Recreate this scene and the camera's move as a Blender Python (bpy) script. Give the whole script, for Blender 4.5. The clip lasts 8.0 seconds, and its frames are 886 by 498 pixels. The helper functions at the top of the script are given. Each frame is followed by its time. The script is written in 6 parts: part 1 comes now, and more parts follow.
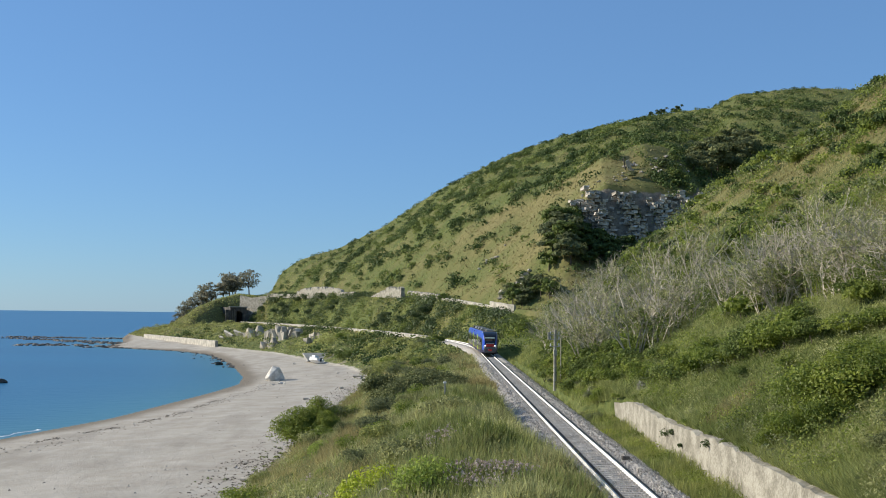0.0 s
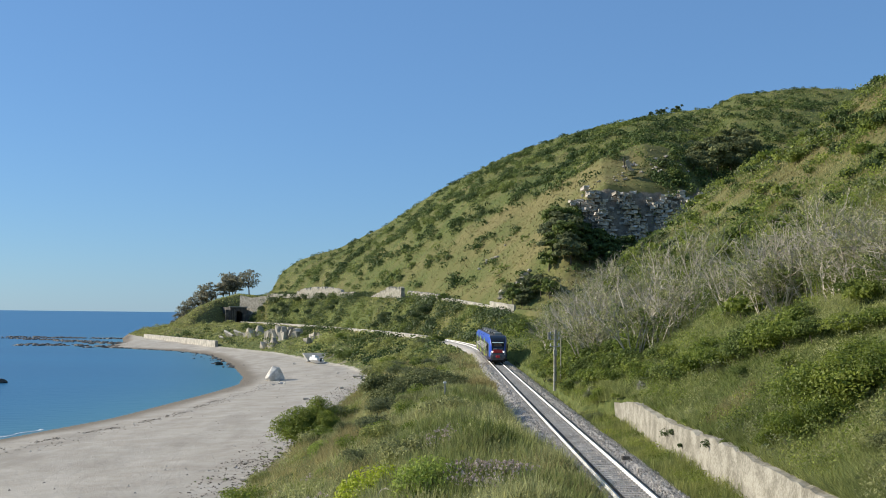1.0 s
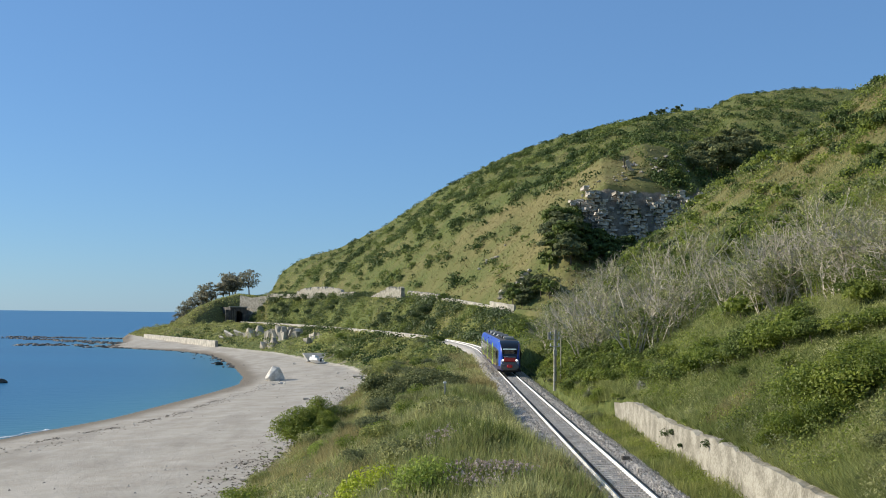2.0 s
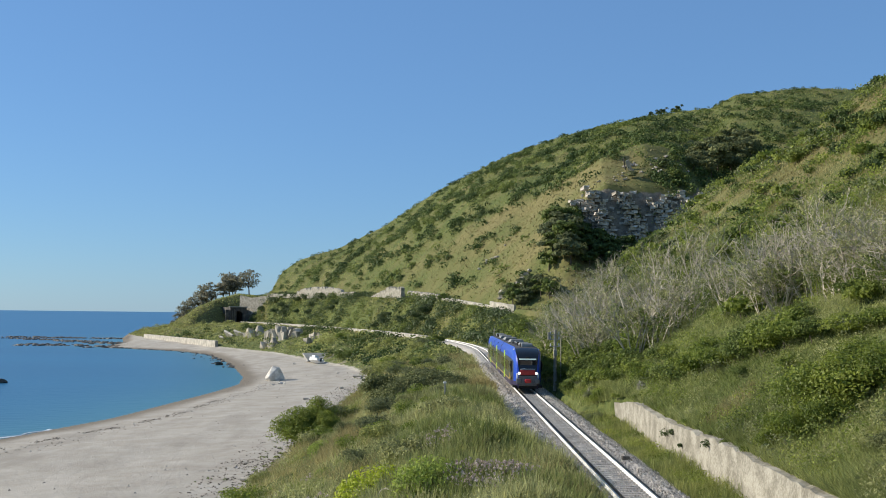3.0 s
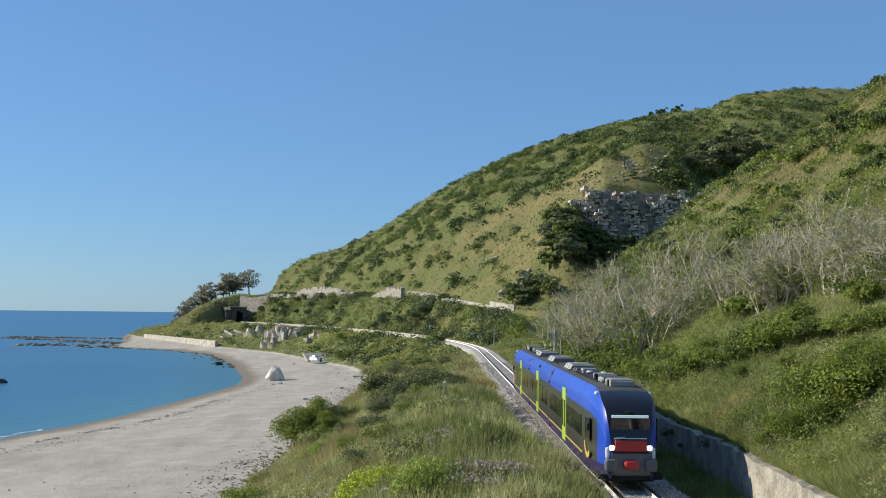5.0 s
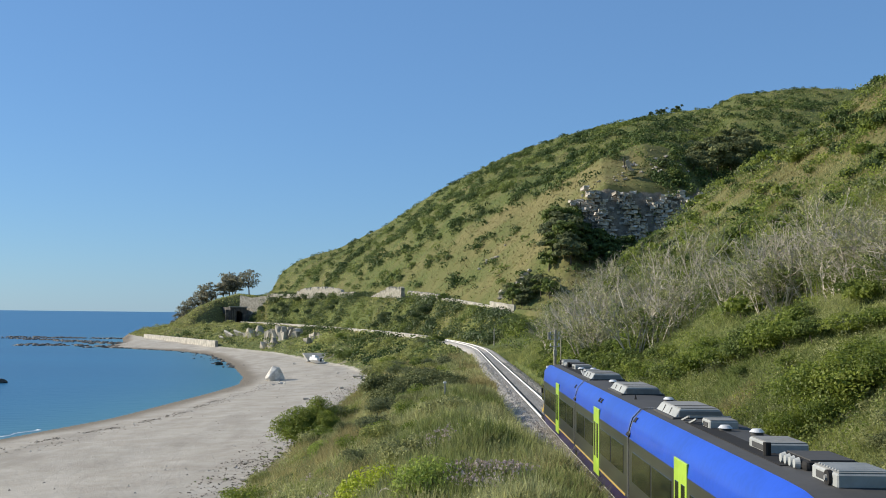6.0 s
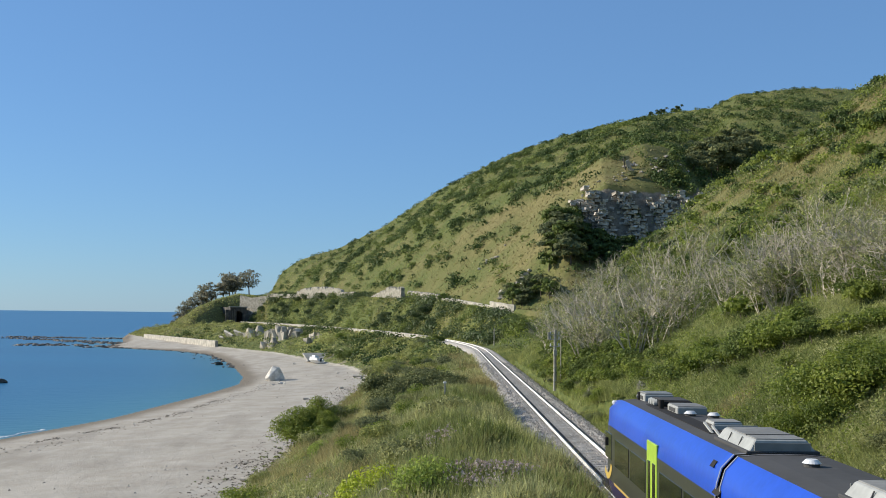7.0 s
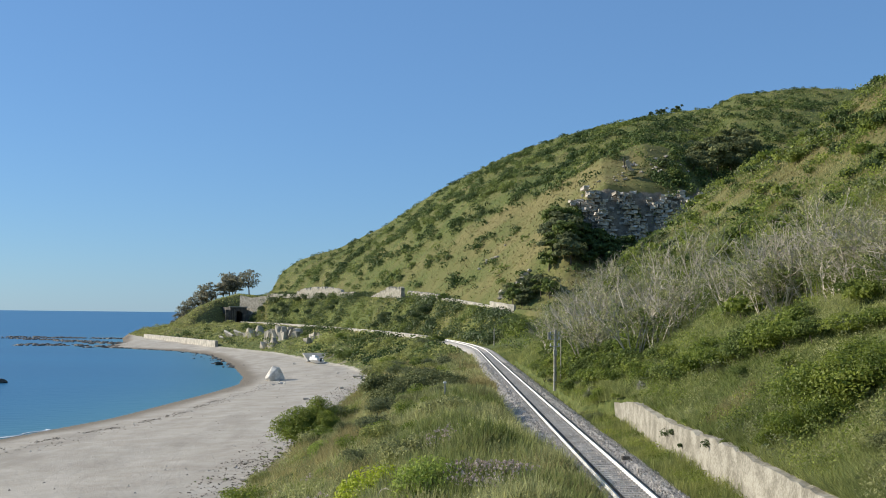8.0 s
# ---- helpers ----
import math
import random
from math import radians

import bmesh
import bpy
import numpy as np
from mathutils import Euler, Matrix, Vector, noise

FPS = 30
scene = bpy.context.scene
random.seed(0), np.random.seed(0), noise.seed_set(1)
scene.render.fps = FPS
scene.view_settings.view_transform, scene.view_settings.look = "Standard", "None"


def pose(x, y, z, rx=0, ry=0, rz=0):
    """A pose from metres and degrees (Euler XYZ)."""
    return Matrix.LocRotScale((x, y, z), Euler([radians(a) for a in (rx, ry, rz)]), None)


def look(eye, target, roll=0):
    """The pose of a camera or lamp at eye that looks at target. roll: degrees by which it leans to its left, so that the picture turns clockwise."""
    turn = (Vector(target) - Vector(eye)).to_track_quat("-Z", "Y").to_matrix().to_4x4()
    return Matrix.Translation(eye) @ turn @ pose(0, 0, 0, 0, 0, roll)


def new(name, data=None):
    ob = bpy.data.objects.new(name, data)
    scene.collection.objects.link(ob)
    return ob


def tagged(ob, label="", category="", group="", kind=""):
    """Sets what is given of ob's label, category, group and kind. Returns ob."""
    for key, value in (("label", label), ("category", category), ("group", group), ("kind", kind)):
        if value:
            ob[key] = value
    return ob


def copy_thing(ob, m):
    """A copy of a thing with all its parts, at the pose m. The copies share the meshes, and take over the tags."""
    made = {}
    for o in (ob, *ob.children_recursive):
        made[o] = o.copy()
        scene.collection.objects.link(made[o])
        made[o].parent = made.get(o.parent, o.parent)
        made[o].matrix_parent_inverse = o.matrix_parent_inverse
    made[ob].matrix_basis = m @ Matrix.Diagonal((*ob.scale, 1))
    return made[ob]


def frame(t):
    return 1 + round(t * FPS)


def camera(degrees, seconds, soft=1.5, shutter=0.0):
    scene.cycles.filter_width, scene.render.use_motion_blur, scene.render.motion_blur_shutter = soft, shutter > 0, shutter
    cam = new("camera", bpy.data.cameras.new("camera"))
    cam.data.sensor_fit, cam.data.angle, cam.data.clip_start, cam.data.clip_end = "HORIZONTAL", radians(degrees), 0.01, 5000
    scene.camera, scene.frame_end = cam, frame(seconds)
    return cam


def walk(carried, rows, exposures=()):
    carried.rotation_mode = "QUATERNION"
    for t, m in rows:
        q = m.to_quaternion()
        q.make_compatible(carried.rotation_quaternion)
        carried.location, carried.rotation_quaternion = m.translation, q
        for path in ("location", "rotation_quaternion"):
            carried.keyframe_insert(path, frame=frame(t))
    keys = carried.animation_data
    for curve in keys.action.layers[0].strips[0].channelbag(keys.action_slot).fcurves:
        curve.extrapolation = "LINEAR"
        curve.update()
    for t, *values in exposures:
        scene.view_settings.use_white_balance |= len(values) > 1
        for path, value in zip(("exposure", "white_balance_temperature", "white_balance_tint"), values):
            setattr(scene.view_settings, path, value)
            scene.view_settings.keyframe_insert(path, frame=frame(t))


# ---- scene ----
# ------------------------------------------------------------ camera
EYE = (0.0, 0.0, 16.0)
cam = camera(43.8, 8.0, soft=0.95)
VIEW = look(EYE, (0.0, 100.0, 16.0 + 5.667), 0.63)
walk(cam, [(0.0, VIEW), (8.0, VIEW)], exposures=[(0.0, 0.2), (8.0, 0.2)])

# ------------------------------------------------------------ sky and sun
SUN_AZ, SUN_EL = radians(-76.0), radians(29.0)
world = bpy.data.worlds.new("sky")
scene.world = world
world.use_nodes = True
wn = world.node_tree.nodes
sky = wn.new("ShaderNodeTexSky")
sky.sky_type = "NISHITA"
sky.sun_disc = False
sky.sun_elevation, sky.sun_rotation = SUN_EL, SUN_AZ
sky.air_density, sky.dust_density, sky.ozone_density = 1.0, 0.1, 2.0
wn["Background"].inputs["Strength"].default_value = 0.106
tint = wn.new("ShaderNodeMix")
tint.data_type, tint.blend_type = "RGBA", "MULTIPLY"
tint.inputs[0].default_value, tint.inputs[7].default_value = 1.0, (0.55, 0.79, 1.06, 1)
world.node_tree.links.new(sky.outputs[0], tint.inputs[6])
even = wn.new("ShaderNodeMix")
even.data_type = "RGBA"
even.inputs[0].default_value, even.inputs[7].default_value = 0.5, (1.4, 2.8, 5.2, 1)
world.node_tree.links.new(tint.outputs[2], even.inputs[6])
world.node_tree.links.new(even.outputs[2], wn["Background"].inputs[0])
sun = new("sun", bpy.data.lights.new("sun", "SUN"))
sun.data.energy, sun.data.angle, sun.data.color = 5.2, radians(0.55), (1.0, 0.92, 0.78)
to_sun = Vector((math.sin(SUN_AZ) * math.cos(SUN_EL), math.cos(SUN_AZ) * math.cos(SUN_EL), math.sin(SUN_EL)))
sun.matrix_world = look(to_sun * 300, (0, 0, 0))

rng = np.random.default_rng(7)


# ------------------------------------------------------------ materials
def mat(name, c1, c2, scale=1.0, fine=12.0, rough=0.8, metal=0.0, bump=0.3, bump_scale=None, island=0.0,
        through_light=0.0, spec=0.4, dist=0.05, obj_random=0.0):
    """Two colours mixed by noise at two scales, with relief; island: brightness spread between joined pieces."""
    m = bpy.data.materials.new(name)
    m.use_nodes = True
    n, l = m.node_tree.nodes, m.node_tree.links
    b = n["Principled BSDF"]
    b.inputs["Roughness"].default_value, b.inputs["Metallic"].default_value = rough, metal
    b.inputs["Specular IOR Level"].default_value = spec
    co = n.new("ShaderNodeTexCoord")
    big, small = n.new("ShaderNodeTexNoise"), n.new("ShaderNodeTexNoise")
    for t, s, d in ((big, scale, 4), (small, fine, 3)):
        t.inputs["Scale"].default_value, t.inputs["Detail"].default_value = s, d
        l.new(co.outputs["Object"], t.inputs["Vector"])
    add = n.new("ShaderNodeMath")
    add.operation = "MULTIPLY_ADD"
    l.new(small.outputs["Fac"], add.inputs[0])
    add.inputs[1].default_value = 0.55
    l.new(big.outputs["Fac"], add.inputs[2])
    ramp = n.new("ShaderNodeMapRange")
    ramp.inputs["From Min"].default_value, ramp.inputs["From Max"].default_value = 0.63, 0.92
    l.new(add.outputs[0], ramp.inputs["Value"])
    mix = n.new("ShaderNodeMix")
    mix.data_type = "RGBA"
    mix.inputs[6].default_value, mix.inputs[7].default_value = (*c1, 1), (*c2, 1)
    l.new(ramp.outputs[0], mix.inputs[0])
    col = mix.outputs[2]
    if island or obj_random:
        if island:
            src = n.new("ShaderNodeNewGeometry").outputs["Random Per Island"]
        else:
            src = n.new("ShaderNodeObjectInfo").outputs["Random"]
        amount = island or obj_random
        mr = n.new("ShaderNodeMapRange")
        mr.inputs["To Min"].default_value, mr.inputs["To Max"].default_value = 1 - amount, 1 + amount
        l.new(src, mr.inputs["Value"])
        hsv = n.new("ShaderNodeHueSaturation")
        l.new(mr.outputs[0], hsv.inputs["Value"])
        l.new(col, hsv.inputs["Color"])
        col = hsv.outputs[0]
    l.new(col, b.inputs["Base Color"])
    if bump:
        bt = n.new("ShaderNodeTexNoise")
        bt.inputs["Scale"].default_value, bt.inputs["Detail"].default_value = bump_scale or fine, 5
        l.new(co.outputs["Object"], bt.inputs["Vector"])
        bp = n.new("ShaderNodeBump")
        bp.inputs["Strength"].default_value, bp.inputs["Distance"].default_value = bump, dist
        l.new(bt.outputs["Fac"], bp.inputs["Height"])
        l.new(bp.outputs[0], b.inputs["Normal"])
    if through_light:
        tr, ms = n.new("ShaderNodeBsdfTranslucent"), n.new("ShaderNodeMixShader")
        l.new(col, tr.inputs["Color"])
        ms.inputs[0].default_value = through_light
        l.new(b.outputs[0], ms.inputs[1])
        l.new(tr.outputs[0], ms.inputs[2])
        l.new(ms.outputs[0], n["Material Output"].inputs[0])
    return m


def ground_material():
    """Soil, green grass, straw, sand and rock, mixed by what lies where."""
    m = bpy.data.materials.new("ground")
    m.use_nodes = True
    n, l = m.node_tree.nodes, m.node_tree.links
    b = n["Principled BSDF"]
    b.inputs["Roughness"].default_value, b.inputs["Specular IOR Level"].default_value = 0.95, 0.15
    co = n.new("ShaderNodeTexCoord")

    def tex(scale, detail=4, rough=0.55, stretch=None):
        t = n.new("ShaderNodeTexNoise")
        t.inputs["Scale"].default_value, t.inputs["Detail"].default_value = scale, detail
        t.inputs["Roughness"].default_value = rough
        if stretch:
            mp = n.new("ShaderNodeMapping")
            mp.inputs["Scale"].default_value = stretch
            l.new(co.outputs["Object"], mp.inputs[0])
            l.new(mp.outputs[0], t.inputs["Vector"])
        else:
            l.new(co.outputs["Object"], t.inputs["Vector"])
        return t.outputs["Fac"]

    def rng_(v, a, z):
        r = n.new("ShaderNodeMapRange")
        r.inputs["From Min"].default_value, r.inputs["From Max"].default_value = a, z
        l.new(v, r.inputs["Value"])
        return r.outputs[0]

    def mixc(f, a, c):
        x = n.new("ShaderNodeMix")
        x.data_type = "RGBA"
        l.new(f, x.inputs[0])
        for i, v in ((6, a), (7, c)):
            if isinstance(v, tuple):
                x.inputs[i].default_value = (*v, 1)
            else:
                l.new(v, x.inputs[i])
        return x.outputs[2]

    def attr(name):
        a = n.new("ShaderNodeAttribute")
        a.attribute_name = name
        return a.outputs["Fac"]

    def math_(op, a, c):
        x = n.new("ShaderNodeMath")
        x.operation = op
        for i, v in ((0, a), (1, c)):
            if isinstance(v, float):
                x.inputs[i].default_value = v
            else:
                l.new(v, x.inputs[i])
        return x.outputs[0]

    green = mixc(rng_(tex(1.3), 0.35, 0.7), (0.065, 0.088, 0.025), (0.15, 0.17, 0.052))
    straw = mixc(rng_(tex(0.9), 0.3, 0.7), (0.13, 0.118, 0.045), (0.23, 0.2, 0.085))
    patch = math_("ADD", tex(0.06, 5, 0.6), math_("MULTIPLY", attr("dry"), 0.5))
    grass = mixc(rng_(patch, 0.56, 0.95), green, straw)
    sand = mixc(rng_(tex(0.25, 6, 0.65), 0.3, 0.75), (0.34, 0.305, 0.25), (0.48, 0.445, 0.385))
    sand = mixc(math_("MULTIPLY", rng_(tex(1.0, 5, 0.65, (0.12, 0.03, 1)), 0.5, 0.62), 0.45), sand, (0.27, 0.245, 0.205))
    grit = rng_(tex(5.0, 4, 0.7), 0.62, 0.72)
    sand = mixc(math_("MULTIPLY", grit, 0.5), sand, (0.2, 0.17, 0.14))
    wet = mixc(attr("wet"), sand, (0.2, 0.17, 0.13))
    rock = mixc(rng_(tex(0.8, 6, 0.7), 0.3, 0.7), (0.11, 0.095, 0.075), (0.3, 0.265, 0.21))
    edge = math_("ADD", attr("sand"), math_("MULTIPLY", math_("SUBTRACT", tex(0.5, 5, 0.7), 0.5), 0.9))
    c = mixc(rng_(edge, 0.42, 0.58), grass, wet)
    redge = math_("ADD", attr("rock"), math_("MULTIPLY", math_("SUBTRACT", tex(0.3, 5, 0.7), 0.5), 1.0))
    c = mixc(rng_(redge, 0.45, 0.6), c, rock)
    l.new(c, b.inputs["Base Color"])
    bp = n.new("ShaderNodeBump")
    bp.inputs["Strength"].default_value, bp.inputs["Distance"].default_value = 0.55, 0.25
    l.new(tex(2.2, 7, 0.7), bp.inputs["Height"])
    l.new(bp.outputs[0], b.inputs["Normal"])
    return m


def water_material():
    m = bpy.data.materials.new("sea_water")
    m.use_nodes = True
    n, l = m.node_tree.nodes, m.node_tree.links
    b = n["Principled BSDF"]
    b.inputs["Roughness"].default_value = 0.3
    b.inputs["IOR"].default_value = 1.33
    b.inputs["Specular IOR Level"].default_value = 0.35
    co = n.new("ShaderNodeTexCoord")
    mp = n.new("ShaderNodeMapping")
    mp.inputs["Scale"].default_value = (0.004, 0.02, 1)
    l.new(co.outputs["Object"], mp.inputs[0])
    band = n.new("ShaderNodeTexNoise")
    band.inputs["Scale"].default_value, band.inputs["Detail"].default_value = 1.0, 5
    l.new(mp.outputs[0], band.inputs["Vector"])
    mx = n.new("ShaderNodeMix")
    mx.data_type = "RGBA"
    mx.inputs[6].default_value, mx.inputs[7].default_value = (0.008, 0.075, 0.175, 1), (0.022, 0.14, 0.26, 1)
    l.new(band.outputs["Fac"], mx.inputs[0])
    sh = n.new("ShaderNodeAttribute")
    sh.attribute_name = "shallow"
    mx2 = n.new("ShaderNodeMix")
    mx2.data_type = "RGBA"
    mx2.inputs[7].default_value = (0.06, 0.19, 0.22, 1)
    l.new(sh.outputs["Fac"], mx2.inputs[0])
    l.new(mx.outputs[2], mx2.inputs[6])
    l.new(mx2.outputs[2], b.inputs["Base Color"])
    wv = n.new("ShaderNodeTexNoise")
    wv.inputs["Scale"].default_value, wv.inputs["Detail"].default_value = 0.55, 6
    mp2 = n.new("ShaderNodeMapping")
    mp2.inputs["Scale"].default_value = (0.5, 1.2, 1)
    l.new(co.outputs["Object"], mp2.inputs[0])
    l.new(mp2.outputs[0], wv.inputs["Vector"])
    bp = n.new("ShaderNodeBump")
    bp.inputs["Strength"].default_value, bp.inputs["Distance"].default_value = 0.5, 0.3
    l.new(wv.outputs["Fac"], bp.inputs["Height"])
    l.new(bp.outputs[0], b.inputs["Normal"])
    return m


M_GROUND, M_WATER = ground_material(), water_material()
M_BALLAST = mat("ballast_stone", (0.29, 0.265, 0.23), (0.52, 0.48, 0.42), 3, 25, 0.9, bump=0.8, bump_scale=14, dist=0.06)
M_STONES = mat("loose_stone", (0.32, 0.285, 0.245), (0.58, 0.53, 0.465), 2, 20, 0.9, island=0.45)
M_CONCRETE = mat("weathered_concrete", (0.3, 0.28, 0.23), (0.52, 0.48, 0.4), 0.5, 5, 0.9, bump=0.4)
M_SLEEPER = mat("sleeper_concrete", (0.27, 0.25, 0.22), (0.42, 0.4, 0.36), 2, 20, 0.9, obj_random=0.12)
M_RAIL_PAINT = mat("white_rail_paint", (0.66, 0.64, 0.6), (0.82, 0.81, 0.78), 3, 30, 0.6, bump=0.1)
M_STEEL = mat("polished_steel", (0.5, 0.48, 0.46), (0.62, 0.6, 0.58), 4, 40, 0.25, 0.9, bump=0.05)
M_WALLSTONE = mat("pale_wall_stone", (0.22, 0.2, 0.155), (0.41, 0.38, 0.31), 0.9, 7, 0.92, bump=0.7, dist=0.08)
M_ROCK = mat("cliff_rock", (0.27, 0.24, 0.195), (0.55, 0.5, 0.42), 0.5, 4, 0.95, bump=0.9, dist=0.2, obj_random=0.25)
M_DARKROCK = mat("wet_reef_rock", (0.06, 0.055, 0.05), (0.16, 0.14, 0.11), 1.2, 6, 0.7, bump=0.8, dist=0.1)
M_WHITEROCK = mat("white_boulder_stone", (0.5, 0.46, 0.39), (0.76, 0.72, 0.64), 1.0, 6, 0.95, bump=0.7, dist=0.1)
M_SCRUB = mat("scrub_leaf", (0.1, 0.14, 0.032), (0.22, 0.26, 0.068), 0.05, 0.6, 0.7, bump=0, island=0.35, through_light=0.35, spec=0.25)
M_DARKLEAF = mat("dark_leaf", (0.055, 0.088, 0.028), (0.125, 0.16, 0.05), 0.1, 1.0, 0.6, bump=0, island=0.35, through_light=0.25, spec=0.3)
M_BRIGHTLEAF = mat("fresh_leaf", (0.14, 0.19, 0.032), (0.31, 0.35, 0.07), 0.2, 2.0, 0.6, bump=0, island=0.3, through_light=0.48, spec=0.3)
M_GRASS = mat("grass_blade", (0.22, 0.237, 0.097), (0.5, 0.497, 0.228), 0.12, 1.0, 0.7, bump=0, island=0.35, through_light=0.55, spec=0.25)
M_STRAW = mat("straw_blade", (0.26, 0.22, 0.09), (0.46, 0.41, 0.19), 0.1, 1.0, 0.8, bump=0, island=0.35, through_light=0.38, spec=0.2)
M_HILLGRASS = mat("hill_grass_blade", (0.22, 0.24, 0.075), (0.43, 0.44, 0.15), 0.04, 0.4, 0.8, bump=0, island=0.25, through_light=0.35, spec=0.2)
M_HILLSCRUB = mat("hill_scrub_leaf", (0.048, 0.08, 0.02), (0.125, 0.17, 0.045), 0.06, 0.7, 0.7, bump=0, island=0.35, through_light=0.18, spec=0.25)
M_SLOPEGRASS = mat("slope_grass_blade", (0.16, 0.195, 0.055), (0.36, 0.385, 0.145), 0.1, 0.8, 0.8, bump=0, island=0.35, through_light=0.42, spec=0.2)
M_HILLSTRAW = mat("hill_straw", (0.19, 0.17, 0.07), (0.35, 0.305, 0.145), 0.05, 0.5, 0.85, bump=0, island=0.3, through_light=0.3, spec=0.2)
M_TWIG = mat("grey_twig", (0.37, 0.32, 0.25), (0.62, 0.55, 0.45), 0.3, 4, 0.9, bump=0, island=0.3)
M_BARK = mat("bark", (0.07, 0.055, 0.04), (0.16, 0.13, 0.1), 1, 12, 0.95, bump=0.5)
M_FLOWER = mat("mauve_petal", (0.46, 0.36, 0.34), (0.7, 0.59, 0.54), 0.5, 4, 0.7, bump=0, island=0.25, through_light=0.25)
M_NEARBUSH = mat("glossy_bush_leaf", (0.12, 0.165, 0.025), (0.29, 0.335, 0.06), 0.3, 2.5, 0.55, bump=0, island=0.3, through_light=0.5, spec=0.35)
M_PALEROCK = mat("cream_outcrop_rock", (0.28, 0.245, 0.18), (0.54, 0.48, 0.38), 0.5, 4, 0.95, bump=0.8, dist=0.15, obj_random=0.2)
M_CAPELEAF = mat("pine_needle", (0.2, 0.19, 0.13), (0.38, 0.36, 0.25), 0.3, 2.0, 0.8, bump=0, island=0.35, through_light=0.4, spec=0.2)
M_GREYLEAF = mat("grey_green_leaf", (0.13, 0.15, 0.07), (0.26, 0.28, 0.13), 0.2, 2.0, 0.8, bump=0, island=0.3, through_light=0.35, spec=0.2)
M_DULLLEAF = mat("dull_leaf", (0.11, 0.128, 0.05), (0.25, 0.262, 0.11), 0.25, 2.0, 0.8, bump=0, island=0.3, through_light=0.25, spec=0.2)
M_FRESH = mat("fresh_spurge_leaf", (0.24, 0.31, 0.05), (0.42, 0.5, 0.1), 0.5, 4, 0.7, bump=0, island=0.25, through_light=0.35)
# near-black brown that stands for the shade on and beside the rails
M_RAIL_SHADE = mat("rail_shade", (0.035, 0.026, 0.02), (0.085, 0.062, 0.046), 3, 30, 0.85, bump=0.2)
M_YELLOW = mat("yellow_green_flower", (0.34, 0.4, 0.03), (0.56, 0.6, 0.06), 0.5, 4, 0.7, bump=0, island=0.25, through_light=0.3)


# ------------------------------------------------------------ mesh helpers
def mesh_np(name, verts, faces, material=None, smooth=False):
    """A mesh from arrays; faces all have the same number of corners."""
    me = bpy.data.meshes.new(name)
    verts, faces = np.asarray(verts, dtype=np.float32), np.asarray(faces, dtype=np.int32)
    k = faces.shape[1]
    me.vertices.add(len(verts))
    me.vertices.foreach_set("co", verts.ravel())
    me.loops.add(faces.size)
    me.loops.foreach_set("vertex_index", faces.ravel())
    me.polygons.add(len(faces))
    me.polygons.foreach_set("loop_start", np.arange(0, faces.size, k, dtype=np.int32))
    me.polygons.foreach_set("use_smooth", np.full(len(faces), smooth, dtype=bool))
    me.update(calc_edges=True)
    if material:
        me.materials.append(material)
    return me


def part(name, bm, material, parent, label=""):
    me = bpy.data.meshes.new(name)
    bm.to_mesh(me)
    bm.free()
    me.materials.append(material)
    ob = new(name, me)
    ob.parent = parent
    return tagged(ob, label)


def part_np(name, verts, faces, material, parent, label="", smooth=False):
    ob = new(name, mesh_np(name, verts, faces, material, smooth))
    ob.parent = parent
    return tagged(ob, label)


def add_box(bm, sx, sy, sz, m=Matrix(), bevel=0.0, seg=1):
    tmp = bmesh.new()
    bmesh.ops.create_cube(tmp, size=1.0, matrix=Matrix.Diagonal((sx, sy, sz, 1)))
    if bevel:
        bmesh.ops.bevel(tmp, geom=tmp.edges[:], offset=bevel, segments=seg, affect="EDGES", profile=0.5)
    bmesh.ops.transform(tmp, matrix=m, verts=tmp.verts[:])
    me = bpy.data.meshes.new("tmp")
    tmp.to_mesh(me)
    tmp.free()
    bm.from_mesh(me)
    bpy.data.meshes.remove(me)
    return bm


def add_cyl(bm, r1, r2, h, m=Matrix(), seg=12):
    """A cylinder or cone standing on z = 0."""
    bmesh.ops.create_cone(bm, cap_ends=True, segments=seg, radius1=r1, radius2=r2, depth=h, matrix=m @ pose(0, 0, h / 2))
    return bm


def box(sx, sy, sz, m=Matrix(), bevel=0.0, seg=1):
    return add_box(bmesh.new(), sx, sy, sz, m, bevel, seg)


def interp(v, table):
    xs, ys = zip(*table)
    return np.interp(v, xs, ys)


def sstep(v, a, b):
    t = np.clip((v - a) / (b - a), 0, 1)
    return t * t * (3 - 2 * t)


def wobble(x, y, s, seed=0):
    """Smooth unevenness, about -1 to 1, from a few sine waves."""
    r = np.random.default_rng(100 + seed)
    out = np.zeros_like(x, dtype=float)
    for i in range(6):
        a, ph, k = r.uniform(0, 6.28), r.uniform(0, 6.28), r.uniform(0.6, 1.9)
        out += np.sin((np.cos(a) * x + np.sin(a) * y) * k * 6.28 / s + ph)
    return out / 3.0


# ------------------------------------------------------------ the lie of the land
RAIL_Z = 8.9
TX0 = 7.68


def track_points():
    """Centre line of the railway: straight, then a long left-hand bend to the tunnel."""
    heading = [(-1000, 0), (200, 0), (300, 12), (380, 17.5), (470, 19.5), (550, 27), (600, 31.5), (900, 32)]
    ys, xs, hs = [-80.0], [TX0], [0.0]
    while ys[-1] < 760:
        h = radians(float(interp(ys[-1], heading)))
        ys.append(ys[-1] + math.cos(h))
        xs.append(xs[-1] - math.sin(h))
        hs.append(h)
    return np.array(xs), np.array(ys), np.array(hs)


